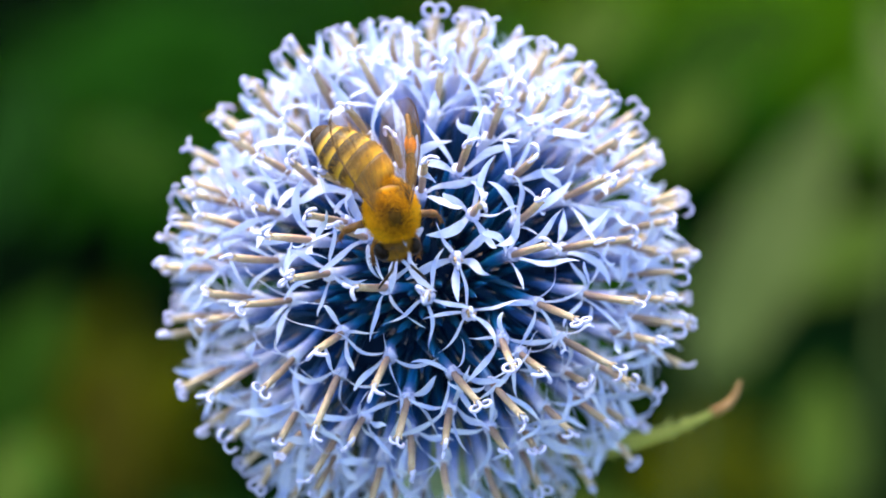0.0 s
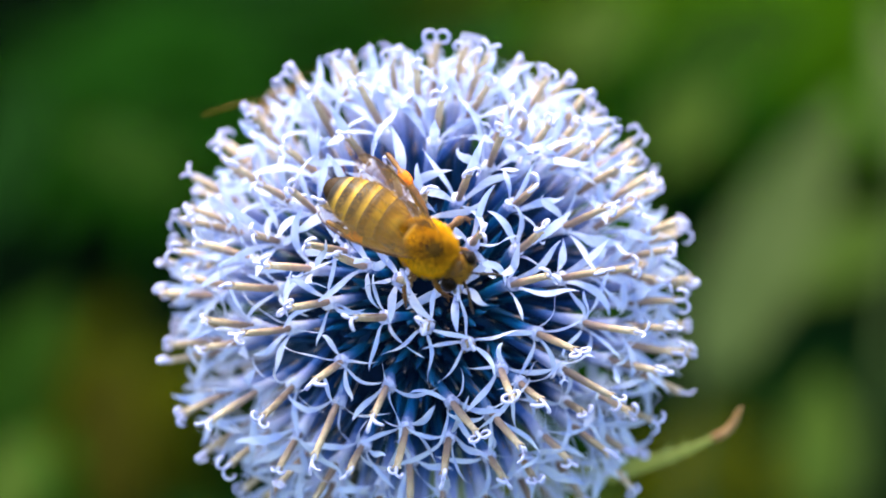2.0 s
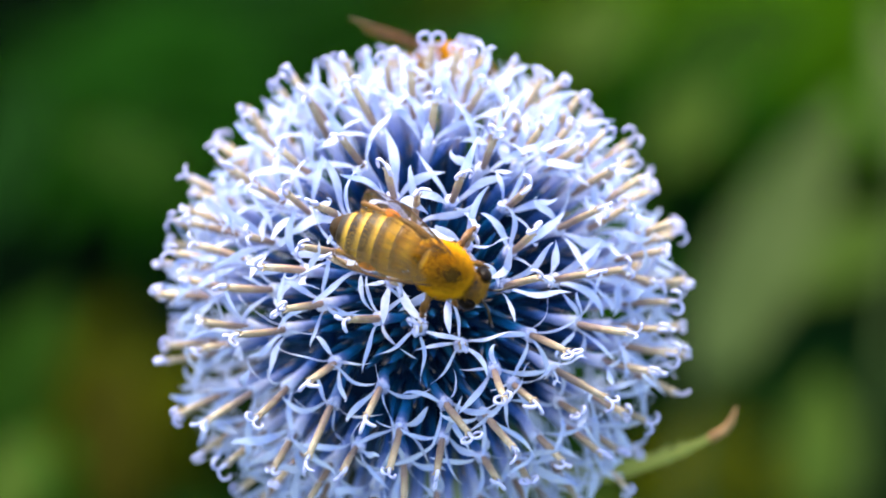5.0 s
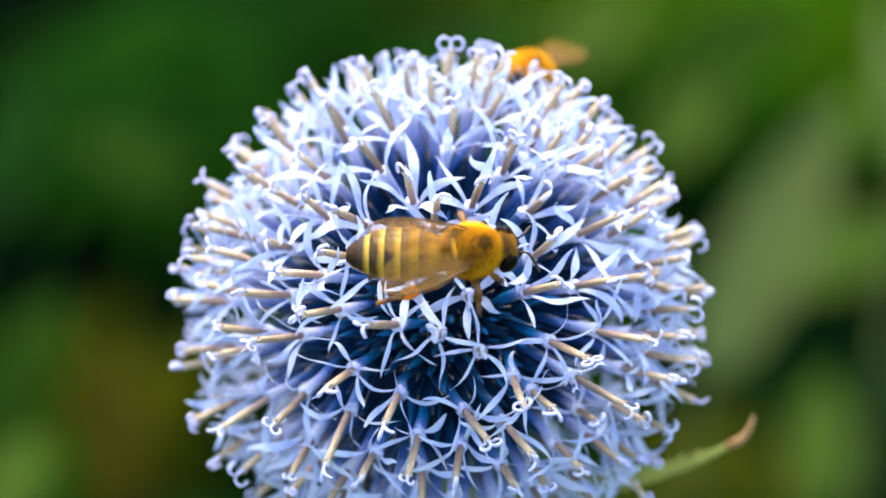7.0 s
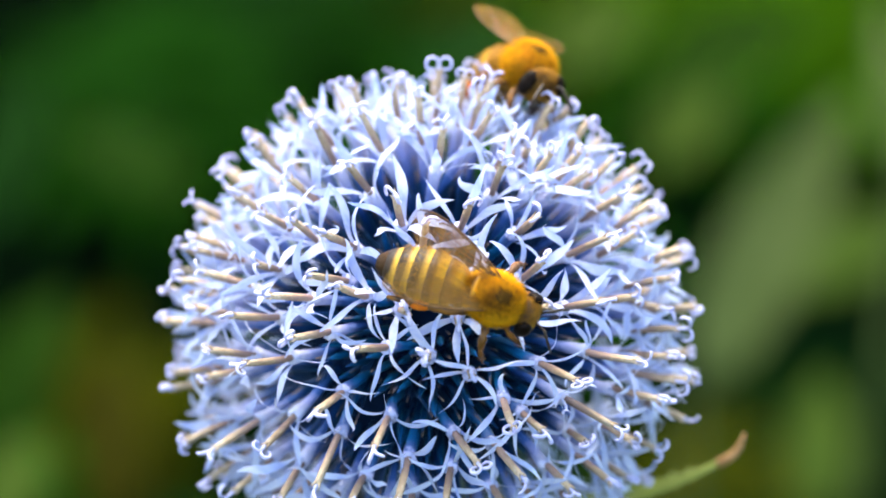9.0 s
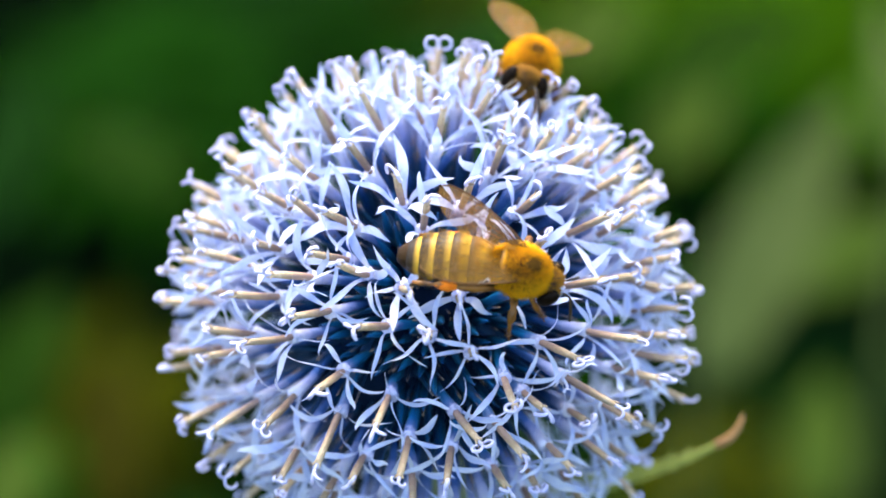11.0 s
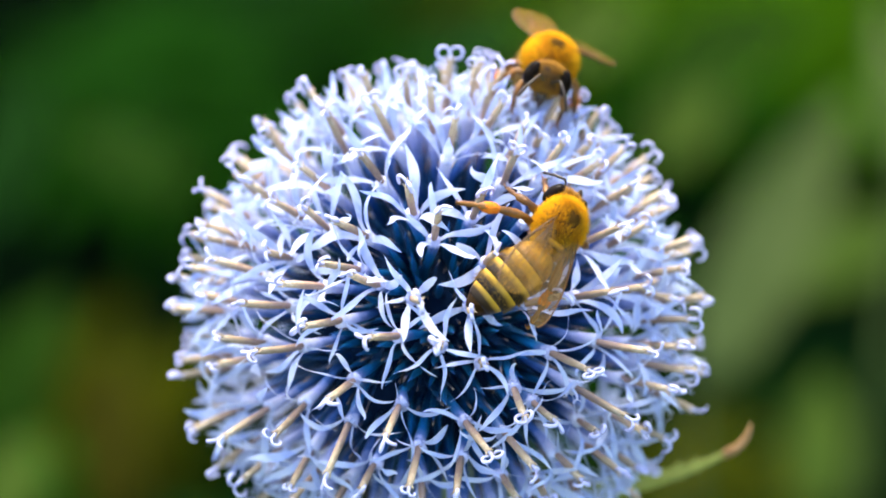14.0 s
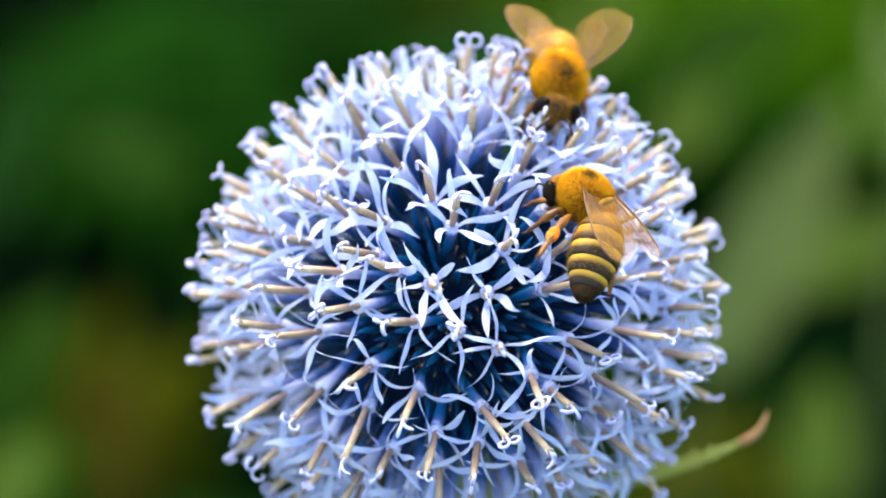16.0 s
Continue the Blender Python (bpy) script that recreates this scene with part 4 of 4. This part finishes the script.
def motions():
    walk(thistle, [(row[0], sway_at(row[0])) for row in SWAY])
    perch = lambda row: (row[0], sway_at(row[0]) @ pose(row[1] * MM, row[2] * MM, row[3] * MM, *row[4:7]))
    walk(near_bee, [perch(row) for row in NEAR_BEE])
    walk(far_bee, [perch(row) for row in FAR_BEE])
    walk(near_abdomen, [(row[0], pose(-2.3 * MM, 0, 0.1 * MM, 0, -row[8], row[7])) for row in NEAR_BEE])
    walk(near_head, [(t, pose((2.75 - 0.75 * k) * MM, 0, (-0.4 - 1.0 * k) * MM, 0, 14 + 40 * k, 0)) for t, k in ((0.0, 0.3), (1.0, 0.0), (10.2, 0.2), (12.3, 0.9), (13.5, 1.0), (16.0, 1.0))])
    walk(far_abdomen, [(t, pose(-2.3 * MM, 0, 0.1 * MM, 0, a, 0)) for t, a in ((0.0, -40), (8.5, -42), (9.5, -46), (10.2, -44), (12.0, -40), (13.5, -40), (14.5, -52), (15.5, -42), (16.0, -38))])
    for (side, kind), (w, sgn, x, z) in near_wings.items():
        more = 0 if kind == "forewing" else 5
        walk(w, [(row[0], wing_pose(sgn, x, z, (row[1] if sgn > 0 else row[3]) + more, row[2] if sgn > 0 else row[4])) for row in NEAR_WINGS])
    for (side, kind), (w, sgn, x, z) in far_wings.items():
        more = 0 if kind == "forewing" else -10
        walk(w, [(row[0], wing_pose(sgn, x, z, (row[7] if sgn > 0 else row[9]) + more, row[8] if sgn > 0 else row[10])) for row in FAR_BEE])
    for sgn, hind_leg in near_legs.items():
        hip = Matrix.Translation((-0.9 * MM, 1.1 * sgn * MM, -1.2 * MM))
        swing = LEG_SWING if sgn > 0 else [(0, 2), (13.5, 2), (14.5, -4), (15, -34), (16, -38)]
        walk(hind_leg, [(t, hip @ Matrix.Rotation(radians(-sgn * a), 4, "Z") @ Matrix.Rotation(radians(min(0, a) * 0.45), 4, "Y") @ hip.inverted()) for t, a in swing])
    away = [(4.2, pose(-0.2, 0.6, 1.1, 0, 0, 100)), (5.5, pose(-0.6, 1.2, 0.4, 0, 0, 110)), (7.0, pose(-0.9, 1.5, 0.06, 0, 0, 110)), (16.0, pose(-0.9, 1.5, 0.06, 0, 0, 110))]
    walk(fly, [(row[0], pose(HEAD.x + row[1] * MM, HEAD.y + row[2] * MM, HEAD.z + row[3] * MM, -30, 10, 80)) for row in FLY] + away)


# seconds and degrees by which the pollen-laden hind leg swings out from straight back
LEG_SWING = [(0, 2), (1, 10), (3.5, 14), (6, -26), (10.2, -24), (12.3, 26), (13.5, 40), (14.5, 72), (16, 60)]

SWAY = [
    (0, -0.26, 3.19, 3.13, -0.82, 0.25, 0.6),
    (0.5, -1.66, 1.05, 0.78, -0.38, -0.1, 0.64),
    (1, -1.84, 2.02, 0.74, -0.56, -0.02, 0.33),
    (1.5, 0.31, 1.54, 1.28, -0.41, 0.46, 0.34),
    (2, -0.28, 1.71, 1.5, -0.42, 0.34, 0.39),
    (2.5, -1, 1.94, 1.66, -0.26, 0.12, 0.57),
    (3, -1.08, 3.21, 1.37, -0.52, 0.01, 0.11),
    (3.5, -0.37, 0.76, -0.02, -0.56, 0.26, 0.74),
    (3.7, -1.14, 2.57, 0.87, -0.27, 0.03, 0.27),
    (5.8, -0.38, 1.94, 0.9, -0.28, -0.12, -0.15),
    (6, -1.11, 1.14, 1, -0.21, -0.23, 0.48),
    (6.5, -0.4, 2.07, 2.04, -0.36, -0.17, -0.02),
    (7, 0.85, 1.15, 1.18, -0.42, 0.21, -0.25),
    (7.5, -0.86, -0.73, 0.15, -0.56, -0.01, 0.54),
    (8, -2.48, 0.37, 0.16, -0.13, -0.57, 0.27),
    (8.5, -0.13, 0.18, -0.21, 0.02, -0.11, -0.43),
    (9, 0, -0, 0, 0, -0, -0),
    (9.5, -0.77, 0.37, 1.14, -0.21, -0.22, 0.12),
    (10, -0.51, 0.67, 1, -0.49, -0.17, 0.05),
    (10.2, 0.11, 0.32, 1.59, -0.19, 0.12, 0.23),
    (12.3, -0.51, 1.08, 1.32, -0.21, 0.51, 0.53),
    (12.5, 0.58, 0.26, 1.06, 0.25, 0.67, 0.44),
    (13, 0.55, 0.64, 1.26, 0.09, 0.63, 0.53),
    (13.5, 0.92, 1.22, 0.46, -0.16, 0.5, 0.28),
    (14, 0.72, 0.57, 0.69, 0.1, 0.63, 0.31),
    (14.5, 2.26, 1.25, 2.19, 0.11, 0.92, 0.11),
    (15, 1.51, 1.4, 2.05, -0.04, 0.71, 0.5),
    (15.5, 1.01, 1.92, 1.39, -0.15, 0.64, 0.18),
    (16, 2.18, 1.95, 1.04, 0.09, 0.72, -0.1),
]
NEAR_BEE = [
    (0, -3, -14.9, 17, 6.4, 43.5, -74.4, 38.4, 9.7),
    (0.5, -3.8, -15.4, 16.5, 5.1, 43.4, -72, 21.8, 10.8),
    (1, -3.6, -14.9, 17.1, 24.3, 28.1, -44.3, -4.1, 3.8),
    (1.5, -0.6, -15.9, 16.6, 32.6, 26.3, -35.8, 2.6, -1),
    (2, -0.2, -15.4, 16.9, 39.9, 22.6, -30.9, 4.7, 4),
    (2.5, -0.6, -16, 16.4, 37.1, 22.8, -32.9, 1.5, 5.5),
    (3, -0.2, -16.5, 15.9, 42.3, 28.6, -35.8, 4, 5.5),
    (3.5, -0.3, -16.5, 15.8, 39.9, 29, -33.4, 1.2, 8.1),
    (6, 2, -14.1, 17.8, 59.5, 19, -4.4, 18.2, 14.5),
    (6.5, 1.5, -14.6, 17.5, 42.2, 1.6, -1.1, -2.3, 10.6),
    (7, 2.1, -14.9, 17, 38.6, 1.7, 15.6, -12.8, 12.6),
    (7.5, 1.7, -15.1, 16.9, 37.1, 0.9, 25.2, -18, -3),
    (8, 2.5, -16, 16.1, 33.9, 13.3, -27.2, 5.9, 3.2),
    (8.5, 5.4, -15.8, 15.6, 38.2, 20.7, -10.3, 7.9, 8.7),
    (9, 4.8, -16.1, 15.6, 38.4, 14.1, -19.1, 5.4, 1.6),
    (9.5, 5, -15.5, 16.1, 28.8, 14.6, -12.9, 4.8, 5.1),
    (10, 5.2, -16.1, 15.2, 39.8, 18.2, -13.1, 6.2, 9.8),
    (10.2, 5.2, -16.1, 15.2, 39.8, 18.2, -13.1, 6.2, 9.8),
    (12.3, 9, -13.3, 15.9, 15.5, 13.2, 12.7, 1, 20.4),
    (12.5, 9.1, -13.4, 16, 19.9, 13.2, 13.6, 5.8, 16.8),
    (13, 9.3, -13.5, 15.9, 34.7, 8.3, 14.7, 5.4, 8.4),
    (13.5, 9.2, -13.1, 16.2, 31.3, -0.3, 22, 16.7, 6.9),
    (14, 8.9, -11.3, 17.9, 53.6, -37, 48.8, -15.5, 10.3),
    (14.5, 10, -9.3, 18.1, 55.5, -36.1, 53, -5.4, 13.6),
    (15, 9.7, -9, 18.5, 27.2, -31.1, 103.5, -28.4, 9.3),
    (15.5, 9.8, -9.4, 18, 18, -25.7, 122, -43.9, 30.5),
    (16, 9.7, -9.3, 18.1, 13.6, -22.6, 131.3, -47.2, 21.5),
]
FAR_BEE = [
    (0, -3.4, 19.4, 1.9, -69.6, -2.3, -16.1, 8, 0, 8, 0),
    (1.5, -3, 19.7, 2.1, -69.1, -2.6, -15.8, 8, 0, 8, 0),
    (2.5, -2.1, 19.4, 5.2, -60.9, -2.3, -16, 8, 0, 8, 0),
    (3, -0.7, 18, 10.3, -49.1, -1, -7.5, 27, 20, 52, 1),
    (3.5, 1, 17.9, 12, -46, 1.5, -10, 14, 7, -13, 6),
    (3.7, 1.3, 17.9, 11.7, -46.5, 1.6, -9.6, 29, 22, 53, 9),
    (5.8, 5.9, 17.5, 12.9, -44, -4.3, -32.2, -8, 3, -1, 5),
    (6, 8.6, 16.6, 11.7, -46.2, -2.5, -44.6, 0, 12, 80, 11),
    (6.5, 7.2, 17.4, 12.8, -22.5, -22, -83.2, 21, 3, 26, -11),
    (7, 7.3, 17.4, 12.9, -20.2, -22, -86.5, 22, 8, 26, -14),
    (7.5, 7.8, 17.1, 12.7, -23.4, -21.8, -83.9, 20, 16, 10, -24),
    (8, 7.6, 15.8, 13.9, -22.6, -22.1, -83.4, 23, 12, 10, -24),
    (8.5, 6.7, 13, 18.4, -14.7, -23.1, -89.5, 28, -9, 21, -25),
    (9, 8, 10.3, 20, -22.4, -9.2, -69.3, 27, -6, 3, 4),
    (9.5, 6.9, 10, 19.2, -24.4, -6, -63.3, 16, 6, -9, -12),
    (10, 6.8, 10, 19.8, -20.7, -11.7, -69.1, 22, 4, 6, -2),
    (10.2, 7.3, 9.6, 19.2, -21.4, -9.2, -72.3, 25, -1, 2, -1),
    (12.3, 9.1, 7.9, 19.6, -11.4, -9.9, -140, -2, -10, 60, -9),
    (12.5, 8.1, 8.3, 19.9, -9, -10.3, -140, -2, -9, 60, -8),
    (13, 7.7, 8.1, 19.7, -8.5, -10.1, -140, -2, -5, 60, -8),
    (13.5, 8, 8.4, 20.2, -9.1, -10.1, -140, -2, -9, 60, -11),
    (14, 8.7, 6.7, 21.9, -16.7, -12.6, -93.4, 29, -15, 11, -5),
    (14.5, 9.4, 6.2, 21.2, -17.9, -9.4, -96.2, 22, -2, 12, -8),
    (15, 8.4, 5.2, 21.6, -16.3, -7.3, -95.3, 30, 2, 13, -10),
    (15.5, 7.6, 4.9, 21.2, -15.9, 4.2, -93.1, 31, -1, 19, -16),
    (16, 7.9, 3.6, 20.9, -17.5, 12.9, -92.8, 26, -1, 19, -15),
]
FLY = [
    (0, -13.4, 17.9, 11.9),
    (1, -15, 18, 11.4),
    (1.5, -12.7, 17.6, 12),
    (2.5, -14, 18.1, 12.5),
    (3, -13.1, 18.9, 15.1),
    (3.3, -13.3, 17.1, 14.6),
    (3.5, -12.8, 17.4, 15.1),
    (3.6, -42, 52, 30),
    (3.7, -75, 90, 52),
]
# seconds, then for the left and the right wing the degrees away from straight back and the lift
NEAR_WINGS = [
    (0, 9, 14, 14, 14),
    (1.5, 7, 9, 13, 9),
    (3.5, 9.5, 9, 10.5, 9),
    (6, 3, 8, 13, 8),
    (8, 9, 9, 9, 8),
    (10.2, 18, 11, 11.5, 9),
    (12.3, -6, 12, 30, 20),
    (12.5, -11, 15, 34, 21),
    (13, -12, 7, 28, 17),
    (13.5, -8, 6, 15, 16),
    (14, 17, 22, 1, 14),
    (14.5, 3, 17, 10, 14),
    (15, 14, 4, 4, 22),
    (15.5, 23, 4, 2, 7),
    (16, 25, 4, -11, 4),
]


motions()
